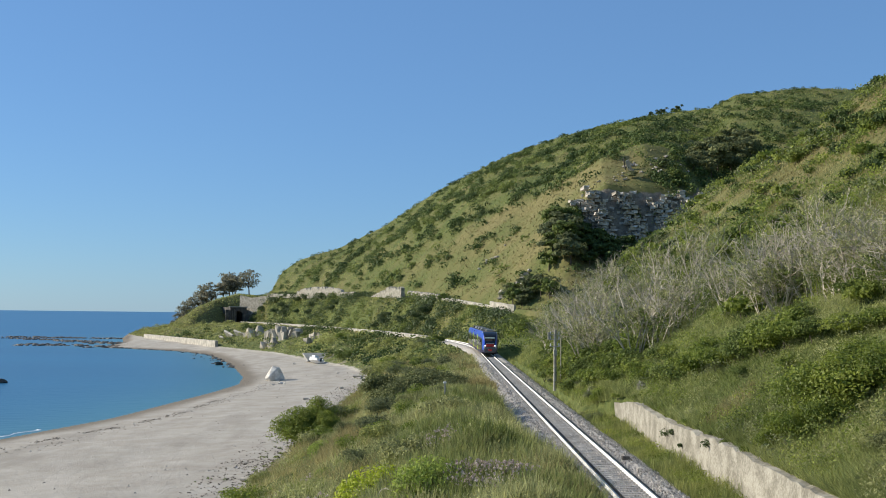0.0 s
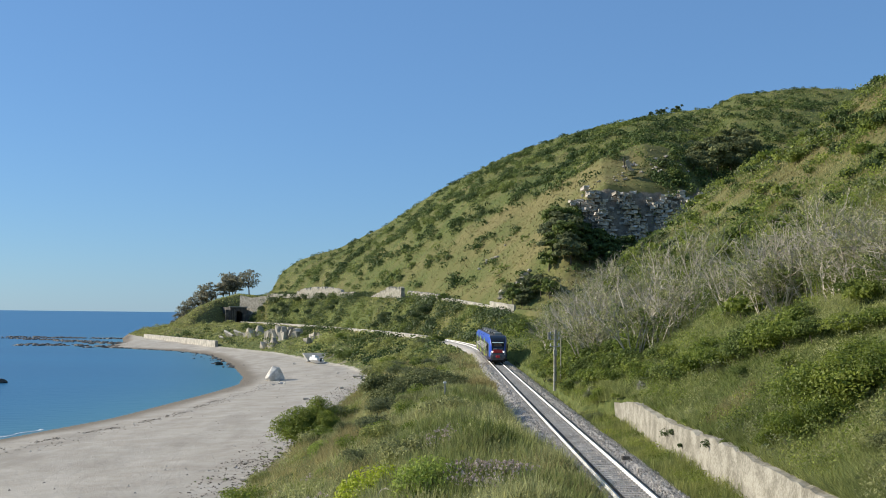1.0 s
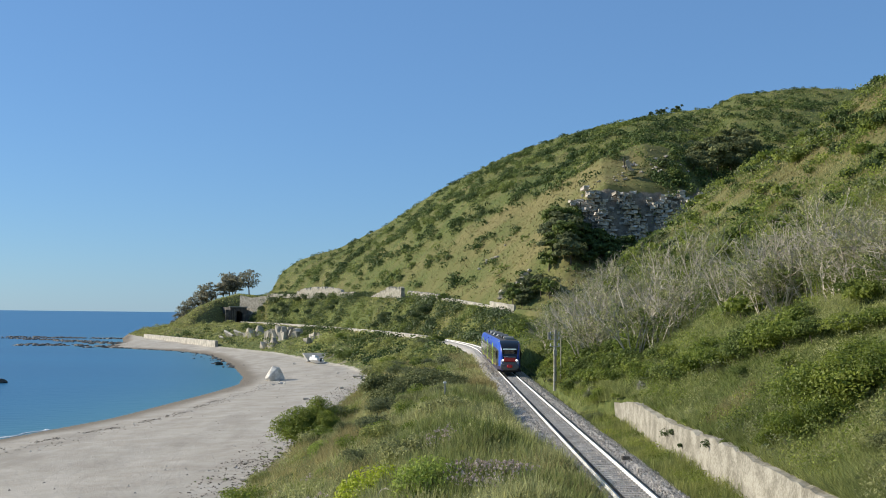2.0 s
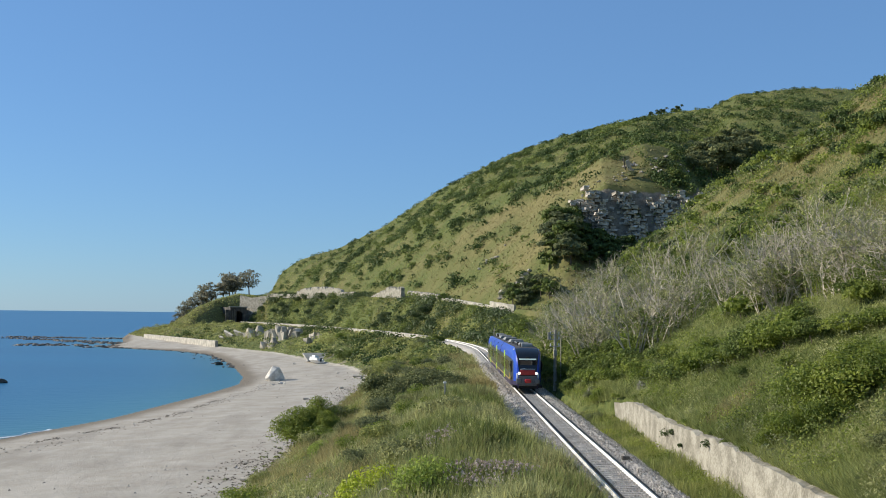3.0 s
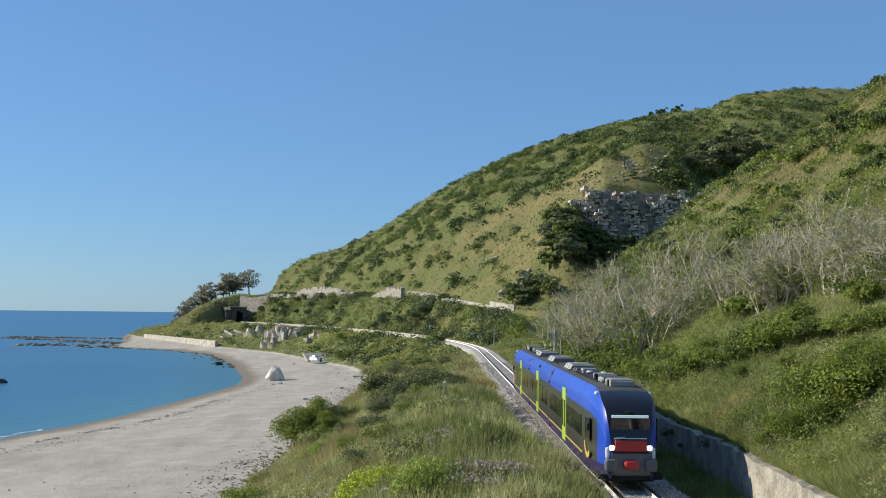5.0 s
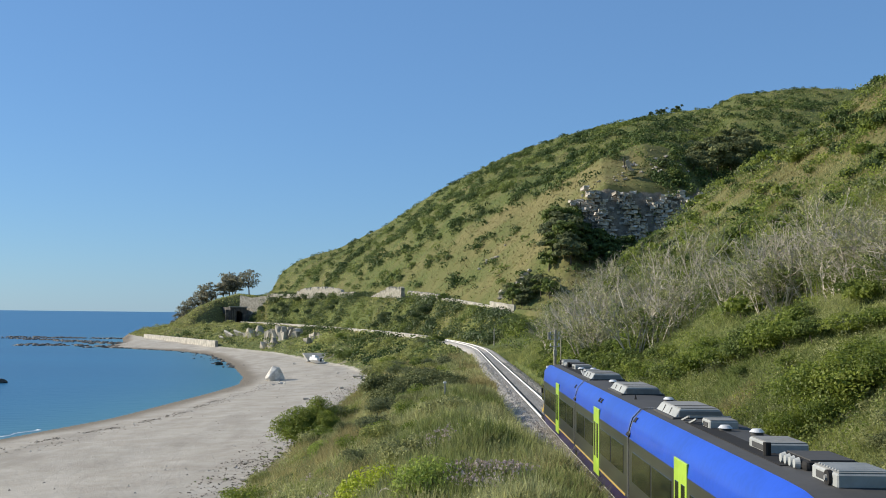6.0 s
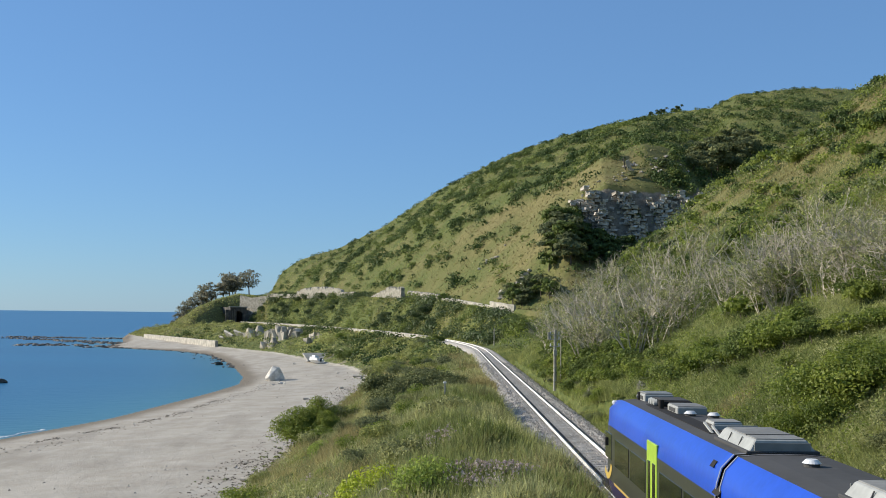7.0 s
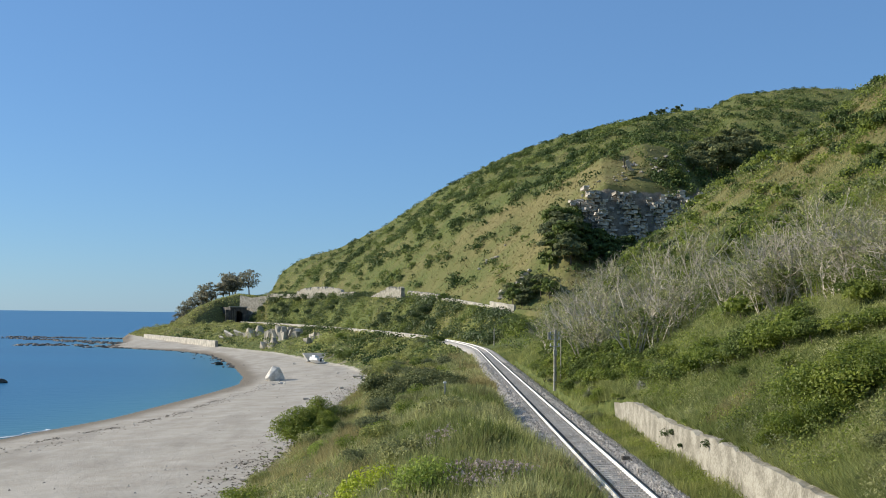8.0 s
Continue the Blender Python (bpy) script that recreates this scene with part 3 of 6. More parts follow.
def build_road_walls():
    road_wall("road_wall", -0.158, -0.131, 1.6, "low pale stone wall along the coast road", 11)
    road_wall("road_cutting_wall", -0.131, -0.079, lambda t: 2.6 + 2.6 * np.sin(np.clip(t * 1.25, 0, 1) * 3.14) ** 0.5, "tall pale rock cutting beside the coast road", 12, thick=1.6)
    road_wall("road_cutting_wall", -0.064, -0.036, lambda t: 0.8 + 4.2 * np.clip(t * 1.6, 0, 1), "broken pale rock cutting beside the coast road", 13, thick=1.4)
    road_wall("road_cutting_wall", -0.030, -0.002, lambda t: 3.6 - 1.0 * t, "pale rock cutting above dark bushes", 14, thick=1.4)
    road_wall("road_wall", 0.0, 0.048, 1.4, "low grey concrete wall along the coast road", 15, material=M_CONCRETE, broken=0.05)
    road_wall("road_wall", 0.044, 0.066, 2.6, "pale concrete retaining wall under the grey shrubs", 16, material=M_CONCRETE, broken=0.05)
    # big supporting wall beside the tunnel
    ragged_wall("road_support_wall", [(-109, 596.5, 9), (-102, 591.0, 11), (-94.5, 585, 15.5), (-87, 578, 19.0)], lambda t: 14.4 - 10.6 * t, 1.5, M_WALLSTONE,
                "tall pale masonry wall carrying the road beside the tunnel", 17, 1.5, 0.1, broken=0.03)
    # ruined masonry bits on the near slope
    stub = hull_rock("masonry_stub", 33, M_WALLSTONE, 0.45, 0.35, 0.75, 14)
    for i, (x, y, k) in enumerate(((13.4, 74.0, 1.0), (13.9, 74.6, 0.55), (11.7, 88.5, 0.7))):
        ob = new("masonry_stub", stub)
        ob.matrix_world = pose(x, y, gz(x, y) + 0.2, 6 * i, 5, 70 * i) @ Matrix.Scale(k, 4)
        tagged(ob, "broken pale stone masonry stub in the grass", "masonry", "masonry stubs by the track")


def build_portal():
    th = float(np.interp(586, TRY, TRH))
    cx = float(track_x(586))
    portal = tagged(new("tunnel_portal"), "dark weathered concrete railway tunnel portal under the headland", "tunnel portal", kind="structure")
    portal.matrix_world = Matrix.Translation((cx - 0.4, 586, 8.4)) @ pose(0, 0, 0, 0, 0, math.degrees(th))
    dark = mat("dark_concrete", (0.06, 0.055, 0.05), (0.16, 0.145, 0.12), 0.6, 4, 0.95, bump=0.4)
    # ring: arch extruded back
    pts_i = []
    for k in range(17):
        a = math.pi * k / 16
        pts_i.append((2.7 * math.cos(a), 4.1 + 2.7 * math.sin(a)))
    pts_i = [(2.7, -0.3)] + pts_i + [(-2.7, -0.3)]
    outer = [(4.6, -0.3)] + [(4.6 * max(-1, min(1, 1.5 * math.cos(math.pi * k / 16))), 8.6 if 2 < k < 14 else 4.1 + 4.5 * min(1, k / 3, (16 - k) / 3)) for k in range(17)] + [(-4.6, -0.3)]
    n = len(pts_i)
    v, q = [], []
    for y in (0.0, 16.0):
        v += [(a, y, b) for a, b in outer] + [(a, y, b) for a, b in pts_i]
    for i in range(n - 1):
        q += [(i, i + 1, n + i + 1, n + i), (2 * n + i + 1, 2 * n + i, 3 * n + i, 3 * n + i + 1), (i + 1, i, 2 * n + i, 2 * n + i + 1), (n + i, n + i + 1, 3 * n + i + 1, 3 * n + i)]
    part_np("arch_ring", v, q, dark, portal)
    # dark end wall, added to close the bore behind the arch
    part("end_wall", box(6, 0.4, 8, pose(0, 15.7, 3.5)), dark, portal)
    part("coping", box(10.2, 1.4, 0.5, pose(0, 0.2, 8.8), 0.08), M_CONCRETE, portal, "pale concrete coping")
    # gallery pillars on the seaward flank
    for k in range(4):
        part("pillar", box(0.55, 0.7, 8.4, pose(-4.5 + 0.95 * k, -0.7, 4.0), 0.06), dark, portal)
    part("side_slab", box(2.6, 0.4, 7.4, pose(-5.6, 0.5, 3.6), 0.05), dark, portal)


def build_rocks():
    # boulder on the sand with smaller ones beside it
    ob = new("boulder", hull_rock("boulder", 5, M_WHITEROCK, 2.6, 2.1, 2.9, 20))
    ob.matrix_world = pose(-36.4, 241, gz(-36.4, 241) + 0.35, 0, 0, 20)
    tagged(ob, "large pale angular boulder standing on the sandy beach", "boulder")
    small = [hull_rock("beach_rock", 40 + i, M_WHITEROCK, 1, 0.8, 0.6, 14) for i in range(3)]
    for i, (x, y, s) in enumerate(((-33.0, 228, 0.8), (-34.3, 226, 0.5), (-32.2, 226.5, 0.45), (-17, 232, 0.5), (-18.8, 233, 0.4), (-40, 300, 0.5), (-24, 255, 0.45))):
        ob = new("beach_rock", small[i % 3])
        ob.matrix_world = pose(x, y, gz(x, y) + 0.15 * s, 0, 0, 40 * i) @ Matrix.Scale(s, 4)
        tagged(ob, "small pale rock lying on the sand", "rock", "rocks on the beach")
    dark = [rock_mesh("sea_rock", 50 + i, M_DARKROCK, 1.3, 0.9, 0.7) for i in range(4)]
    for x, y, s in ((-64, 317.5, 1.5), (-92.5, 233, 1.2), (-55, 309, 0.8)):
        ob = new("sea_rock", dark[int(s * 10) % 4])
        ob.matrix_world = pose(x, y, 0.15 * s, 0, 0, x * 7) @ Matrix.Scale(s, 4)
        tagged(ob, "dark wet rock standing in shallow sea water", "rock", "rocks in the sea")
    # reef: uncountable low rocks off the cape
    r = np.random.default_rng(21)
    V, Q = [], []
    base = dark[0]
    co = np.array([v.co[:] for v in base.vertices])
    tri = np.array([p.vertices[:] for p in base.polygons])
    spots = []
    for _ in range(300):
        t = r.random()
        x, y = -118 - 105 * t, 448 + 118 * t ** 0.7 + r.normal() * (9 - 5 * t)
        spots.append((x, y, r.uniform(0.5, 1.7) * (1.1 - 0.4 * t)))
    for _ in range(150):
        y = r.uniform(300, 448)
        x = float(interp(y, SHORE)) - r.exponential(1.6) + 0.5
        spots.append((x, y, r.uniform(0.25, 0.8)))
    for _ in range(170):
        t = r.random()
        spots.append((-150 - 80 * t, 570 + 14 * t + r.normal() * 3, r.uniform(0.7, 2.0)))
    for _ in range(130):
        t = r.random() ** 1.3
        spots.append((-118 - 62 * t, 447 + 22 * t + r.normal() * 6, r.uniform(0.6, 1.7)))
    for k, (x, y, s) in enumerate(spots):
        a = r.uniform(0, 6.28)
        m = np.array([[math.cos(a), -math.sin(a), 0], [math.sin(a), math.cos(a), 0], [0, 0, 0.55]]) * s
        V.append(co @ m.T + (x, y, 0.05))
        Q.append(tri + k * len(co))
    tagged(new("reef_rocks", mesh_np("reef_rocks", np.concatenate(V), np.concatenate(Q), M_DARKROCK)), "low dark reef rocks breaking the sea surface", "rocks", kind="stuff")
    # rock blocks of the quarry face in the gully
    blocks = [hull_rock("cliff_block", 60 + i, M_ROCK, 1.0, 0.8, 0.75, 14) for i in range(6)]
    slabs = []
    for i in range(8):
        bm = bmesh.new()
        bmesh.ops.create_cube(bm, size=1.0)
        bmesh.ops.subdivide_edges(bm, edges=bm.edges[:], cuts=1, use_grid_fill=True)
        for v in bm.verts:
            v.co += Vector(r.uniform(-0.1, 0.1, 3))
        me = bpy.data.meshes.new("cliff_slab")
        bm.to_mesh(me)
        bm.free()
        me.materials.append(M_ROCK)
        slabs.append(me)
    cliff = tagged(new("rock_cliff"), "shaded grey blocky rock cliff in the gully", "cliff", kind="structure")
    z = 33.5
    while z < 54:
        h = r.uniform(0.5, 1.3)
        b = 0.112 + 0.008 * r.random() + (0.014 if z < 38 else 0) + (0.012 if z > 49 else 0)
        while b < 0.242:
            w = r.uniform(0.6, 2.3)
            y = 321.5 + (z - 36.5) / 16 * 5 + 1.6 * math.sin(b * 210 + z * 0.3) + r.uniform(-1.1, 1.1)
            top = 51.0 + 1.5 * math.sin(b * 160) + 1.2 * math.sin(b * 410 + 1) + r.uniform(-0.5, 0.3)
            if r.random() > 0.07 and z < top:
                ob = new("rock_block", slabs[r.integers(8)])
                ob.parent = cliff
                ob.matrix_world = pose(b * y + w / 2, y + 1.0, z + h / 2 + 0.5 * math.sin(b * 60) + r.uniform(-0.12, 0.12), r.uniform(-6, 6), r.uniform(-5, 5), r.uniform(-17, 17)) @ Matrix.Diagonal((w * 0.97, 3.4, h * 1.0, 1))
            b += w / 322
        z += h
    # outcrops
    pale = [hull_rock("outcrop_block", 70 + i, M_PALEROCK, 1.0, 0.9, 1.0, 14) for i in range(5)]
    pale_slabs = []
    for me in slabs:
        me2 = me.copy()
        me2.materials[0] = M_PALEROCK
        pale_slabs.append(me2)
    out = tagged(new("shore_outcrop"), "pale broken rock outcrop under the railway at the beach", "outcrop", kind="structure")
    for cx, cy, n, h in ((-70.5, 416, 7, 4.6), (-59.5, 394, 11, 5.0), (-51.8, 381, 8, 4.6), (-57.5, 376, 5, 3.0), (-40, 352, 4, 3.2)):
        for i in range(n):
            k = r.uniform(-1, 1)
            x, y = cx + 2.6 * k, cy - 2.0 * k + r.normal() * 2.0
            ob = new("rock_block", pale_slabs[r.integers(8)] if i % 4 else pale[i % 5])
            ob.parent = out
            ob.matrix_world = pose(x, y, gz(x, y) + 0.2 + r.uniform(-0.8, 0.6), r.uniform(-8, 8), r.uniform(-8, 8), r.uniform(-70, -20)) @ Matrix.Diagonal((r.uniform(1.6, 3.0), r.uniform(1.8, 3.0), h * r.uniform(0.7, 1.15), 1))
    rubble = tagged(new("shore_rubble"), "fallen grey concrete slabs leaning on the bank above the beach", "rubble", kind="structure")
    for x, y, a, w, h in ((-82.5, 432, -50, 7.0, 4.5), (-78.5, 428, -42, 5.0, 3.6), (-86, 433, -55, 4.0, 2.4), (-75.5, 420, -30, 4.0, 2.6)):
        part("slab", box(w, 0.8, h, pose(x, y, gz(x, y) + 0.3, 38, 14, a), 0.1), M_CONCRETE, rubble)
    out = tagged(new("hill_outcrop"), "grey rock outcrop at the foot of the hill", "outcrop", kind="structure")
    for x, y, n, s in ((20.3, 312, 14, 1.6), (18, 362, 7, 1.2), (60, 347, 10, 1.0), (72, 352, 8, 1.0), (52, 337, 9, 0.8), (65, 342, 10, 0.8), (46, 338, 7, 0.7)):
        for i in range(n):
            a, c = x + r.normal() * 3.0, y + r.normal() * 3
            ob = new("rock_block", blocks[i % 6])
            ob.parent = out
            ob.matrix_world = pose(a, c, gz(a, c) + 0.2, r.uniform(-20, 20), r.uniform(-20, 20), r.uniform(0, 360)) @ Matrix.Scale(s * r.uniform(0.5, 1.1), 4)
    # leaning concrete slab above the cliff
    slab = new("concrete_slab", None)
    slab.matrix_world = pose(58.3, 345.5, gz(58.3, 345.5) + 1.3, 12, -24, 10)
    tagged(slab, "leaning grey concrete slab above the rock cliff", "slab")
    part("slab_body", box(1.3, 0.4, 3.6, Matrix(), 0.08), M_CONCRETE, slab)
    part("slab_post", box(0.35, 0.35, 4.8, pose(-1.2, 0.2, 0.5, 0, 10, 0), 0.06), M_DARKROCK, slab, "dark broken post")


build_road_walls()
build_portal()
build_rocks()


# ------------------------------------------------------------ small things by the track and on the sand
def build_boat():
    white = mat("white_gelcoat", (0.68, 0.68, 0.66), (0.82, 0.82, 0.8), 1, 8, 0.35, bump=0.05)
    boat = tagged(new("boat"), "small white motor boat beached on its side on the sand", "boat")
    boat.matrix_world = pose(-34.2, 298, 2.25, 0, 14, 35)
    v, q = [], []
    n = 13
    for i in range(n):
        t = i / (n - 1)
        w = 1.15 * (1 - max(0, (t - 0.45) / 0.55) ** 2.2) + 0.01
        keel = -0.35 + 0.5 * max(0, (t - 0.6) / 0.4) ** 2
        top = 0.75 + 0.35 * t
        y = -3.0 + 6.2 * t
        v += [(-w, y, top), (-w * 0.85, y, 0.15), (0, y, keel), (w * 0.85, y, 0.15), (w, y, top), (w * 0.86, y, top), (0, y, top - 0.35), (-w * 0.86, y, top)]
    for i in range(n - 1):
        for k in range(8):
            a, b = i * 8 + k, i * 8 + (k + 1) % 8
            q.append((a, b, b + 8, a + 8))
    q += [(0, 1, 2, 7), (2, 3, 4, 5), (2, 5, 6, 7)]
    part_np("hull", v, q, white, boat)
    part("cabin", box(1.3, 2.0, 0.9, pose(0, 0.3, 1.1), 0.18, 2), white, boat)
    glass = mat("dark_glass", (0.01, 0.012, 0.015), (0.02, 0.022, 0.026), 1, 5, 0.08, bump=0)
    part("windscreen", box(1.15, 0.05, 0.5, pose(0, 1.32, 1.25, -20)), glass, boat)
    part("outboard_motor", box(0.4, 0.5, 1.0, pose(0, -3.2, 0.5), 0.08), glass, boat, "dark outboard motor")
    hut = tagged(new("boat_slab"), "slanting pale concrete slab behind the beached boat", "slab")
    hut.matrix_world = pose(-34.2, 305, 3.0, 26, 0, 28)
    part("slab_body", box(7.5, 4.5, 0.5, Matrix(), 0.08), M_CONCRETE, hut)


def build_pole():
    pole = tagged(new("signal_pole"), "grey concrete line pole with brackets and insulators", "pole")
    x, y = 10.75, 105.0
    pole.matrix_world = pose(x, y, gz(x, y) - 0.3)
    part("shaft", add_cyl(bmesh.new(), 0.17, 0.13, 5.8, Matrix(), 10), M_CONCRETE, pole)
    part("stay_post", add_cyl(bmesh.new(), 0.06, 0.05, 5.0, pose(0.55, 0.1, 0), 8), M_CONCRETE, pole)
    for h in (5.3, 4.85, 4.2):
        part("crossarm", box(0.95, 0.07, 0.08, pose(-0.05, -0.12, h)), M_CONCRETE, pole, "weathered grey crossarm")
        for s in (-0.45, 0.35):
            part("insulator", add_cyl(bmesh.new(), 0.07, 0.05, 0.24, pose(s, -0.12, h + 0.05), 8), M_RAIL_PAINT, pole, "white insulator")
    part("relay_box", box(0.35, 0.3, 0.6, pose(0, -0.25, 3.6), 0.03), M_CONCRETE, pole)
    part("equipment_box", box(0.24, 0.22, 0.7, pose(-0.6, -0.1, 5.2), 0.03), M_CONCRETE, pole)
    post = tagged(new("marker_post"), "small grey concrete marker post in the grass", "post")
    post.matrix_world = pose(0.25, 82, gz(0.25, 82) - 0.2)
    part("shaft", box(0.14, 0.14, 1.5, pose(0, 0, 0.75), 0.02), M_CONCRETE, post)
    part("cap", box(0.24, 0.22, 0.14, pose(0, 0, 1.55), 0.03), M_RAIL_PAINT, post, "pale cap")
    thin = tagged(new("thin_post"), "thin grey post beside the far track bend", "post")
    thin.matrix_world = pose(11.6, 246, gz(11.6, 246) - 0.2)
    part("shaft", add_cyl(bmesh.new(), 0.12, 0.1, 4.0, Matrix(), 8), M_CONCRETE, thin)
    cab = tagged(new("track_sensor_box"), "small dark box on the ballast beside the rail", "box")
    cab.matrix_world = pose(TX0 + 1.55, 55.5, RAIL_Z - 0.2)
    part("case", box(0.4, 0.3, 0.2, pose(0, 0, 0.1), 0.03), M_DARKROCK, cab)
    part("cable_foot", box(0.12, 0.5, 0.06, pose(0.25, 0, 0.03), 0.02), M_DARKROCK, cab)
    drift = tagged(new("driftwood_branch"), "bare bleached branch arching out of the grass", "branch")
    drift.matrix_world = pose(-2.6, 42.0, gz(-2.6, 42.0))
    v, q = [], []
    for i in range(9):
        t = i / 8
        c = Vector((1.5 * t, -1.0 * t + 0.1 * math.sin(t * 7), 1.0 * math.sin(min(1, t * 2.5) * 1.57) - 0.55 * max(0, t - 0.3) + 0.03 * math.sin(t * 11)))
        for k in range(5):
            a = k * 1.257
            v.append(c + Vector((0, math.cos(a), math.sin(a))) * (0.035 - 0.015 * t))
    for i in range(8):
        for k in range(5):
            q.append((i * 5 + k, i * 5 + (k + 1) % 5, i * 5 + 5 + (k + 1) % 5, i * 5 + 5 + k))
    part_np("stem", v, q, M_TWIG, drift)


build_boat()
build_pole()
# ------------------------------------------------------------ plants
def unit(a):
    return a / np.maximum(np.linalg.norm(a, axis=-1, keepdims=True), 1e-6)


def leaves(P, R, K, size, seed=0, flat=0.8, core=0.5, slim=0.55, ragged=0.7):
    """K leaf sprays round each centre P within radius R. size: length of a spray."""
    r = np.random.default_rng(seed)
    P, R = np.asarray(P, float), np.asarray(R, float)
    N = len(P)
    d = unit(r.normal(size=(N, K, 3)))
    d[..., 2] = np.where(d[..., 2] < -0.35, -d[..., 2], d[..., 2])
    rad = R[:, None] * (core + (1 - core) * r.random((N, K)) ** 0.6)
    pos = P[:, None] + d * rad[..., None] * np.array([1, 1, flat])
    nrm = unit(d + ragged * r.normal(size=(N, K, 3)))
    a = unit(np.cross(nrm, r.normal(size=(N, K, 3))))
    b = np.cross(nrm, a)
    s = (np.broadcast_to(np.asarray(size, float).reshape(-1, 1), (N, K)) * r.uniform(0.6, 1.35, (N, K)))[..., None]
    v = np.stack([pos + a * s * 0.5, pos + b * s * slim * 0.5, pos - a * s * 0.5, pos - b * s * slim * 0.5], 2)
    return v.reshape(-1, 3), np.arange(N * K * 4).reshape(-1, 4)


def blades(P, H, W, seed=0, lean=0.35):
    """A grass blade at each root P."""
    r = np.random.default_rng(seed)
    P = np.asarray(P, float)
    n = len(P)
    a = r.uniform(0, 6.283, n)
    side = np.stack([np.cos(a), np.sin(a), np.zeros(n)], -1) * (W / 2)[:, None]
    tip = P + np.stack([r.normal(0, lean, n) * H, r.normal(0, lean, n) * H, H], -1)
    v = np.stack([P - side, P + side, tip + side * 0.25, tip - side * 0.25], 1)
    return v.reshape(-1, 3), np.arange(n * 4).reshape(-1, 4)


def tussocks(P, K, H, W, seed=0, spread=0.1):
    """K blades fanning out from each root P."""
    r = np.random.default_rng(seed)
    P = np.asarray(P, float)
    n = len(P)
    a = r.uniform(0, 6.283, (n, K))
    out = np.stack([np.cos(a), np.sin(a), np.zeros((n, K))], -1)
    root = P[:, None] + out * r.uniform(0, spread, (n, K, 1))
    h = H[:, None] * r.uniform(0.5, 1.1, (n, K))
    bend = r.uniform(0.15, 0.95, (n, K))
    tip = root + out * (h * bend)[..., None] + np.array([0, 0, 1]) * (h * np.sqrt(1.15 - bend ** 2 * 0.8))[..., None]
    side = np.stack([-np.sin(a), np.cos(a), np.zeros((n, K))], -1) * (W / 2)[:, None, None]
    v = np.stack([root - side, root + side, tip + side * 0.3, tip - side * 0.3], 2)
    return v.reshape(-1, 3), np.arange(n * K * 4).reshape(-1, 4)


def stems(n, height, spread, r0, seed, levels=2, kids=4):
    """Bare branching stems as thin tapered three-sided rods."""
    r = np.random.default_rng(seed)
    segs = []

    def grow(p, d, length, rad, lev):
        k = 3
        for i in range(k):
            d = (d + Vector(r.normal(0, 0.16, 3)) + Vector((0, 0, 0.06))).normalized()
            e = p + d * (length / k)
            segs.append((p, e, rad * (1 - 0.25 * i / k), rad * (1 - 0.25 * (i + 1) / k)))
            if lev < levels and i > 0:
                for _ in range(kids):
                    dd = (d + Vector(r.normal(0, 0.55, 3))).normalized()
                    grow(e, dd, length * r.uniform(0.35, 0.6), rad * 0.5, lev + 1)
            p = e

    for _ in range(n):
        a = r.uniform(0, 6.283)
        t = r.uniform(0.05, 1) * spread
        grow(Vector((0.2 * math.cos(a), 0.2 * math.sin(a), -0.2)), Vector((math.cos(a) * t, math.sin(a) * t, 1)).normalized(), height * r.uniform(0.6, 1), r0, 0)
    v, q = [], []
    for p, e, ra, rb in segs:
        d = (e - p).normalized()
        x = d.orthogonal().normalized()
        y = d.cross(x)
        o = len(v)
        for c, rr in ((p, ra), (e, rb)):
            for k in range(3):
                v.append(c + (x * math.cos(k * 2.094) + y * math.sin(k * 2.094)) * rr)
        q += [(o + k, o + (k + 1) % 3, o + 3 + (k + 1) % 3, o + 3 + k) for k in range(3)]
    ends = np.array([s[1][:] for s in segs])
    return np.array([x[:] for x in v]), np.array(q), ends


def bush_kind(name, material, seed, lobes=9, K=70, size=0.3, flat=0.75, label="", category="bush", w=1.0, h=0.9, stem_mat=None):
    """A leafy bush about 2 m wide and 1.4 m high, on several short stems."""
    r = np.random.default_rng(seed)
    ob = tagged(new(name), label, category)
    a = r.uniform(0, 6.283, lobes)
    d = np.sqrt(r.random(lobes)) * 0.68 * w
    P = np.stack([np.cos(a) * d, np.sin(a) * d, h * (0.3 + 0.42 * r.random(lobes) * (1.15 - d / w))], -1)
    R = r.uniform(0.3, 0.5, lobes) * w
    v, q = leaves(P, R, K, size, seed + 1, flat, 0.35)
    v[:, 2] = np.maximum(v[:, 2], 0.0)
    part_np("foliage", v, q, material, ob)
    sv, sq, _ = stems(5, 0.45 * h, 0.7, 0.03, seed + 2, 0, 2)
    tagged(part_np("stem", sv, sq, stem_mat or M_BARK, ob), kind="stuff")
    return ob


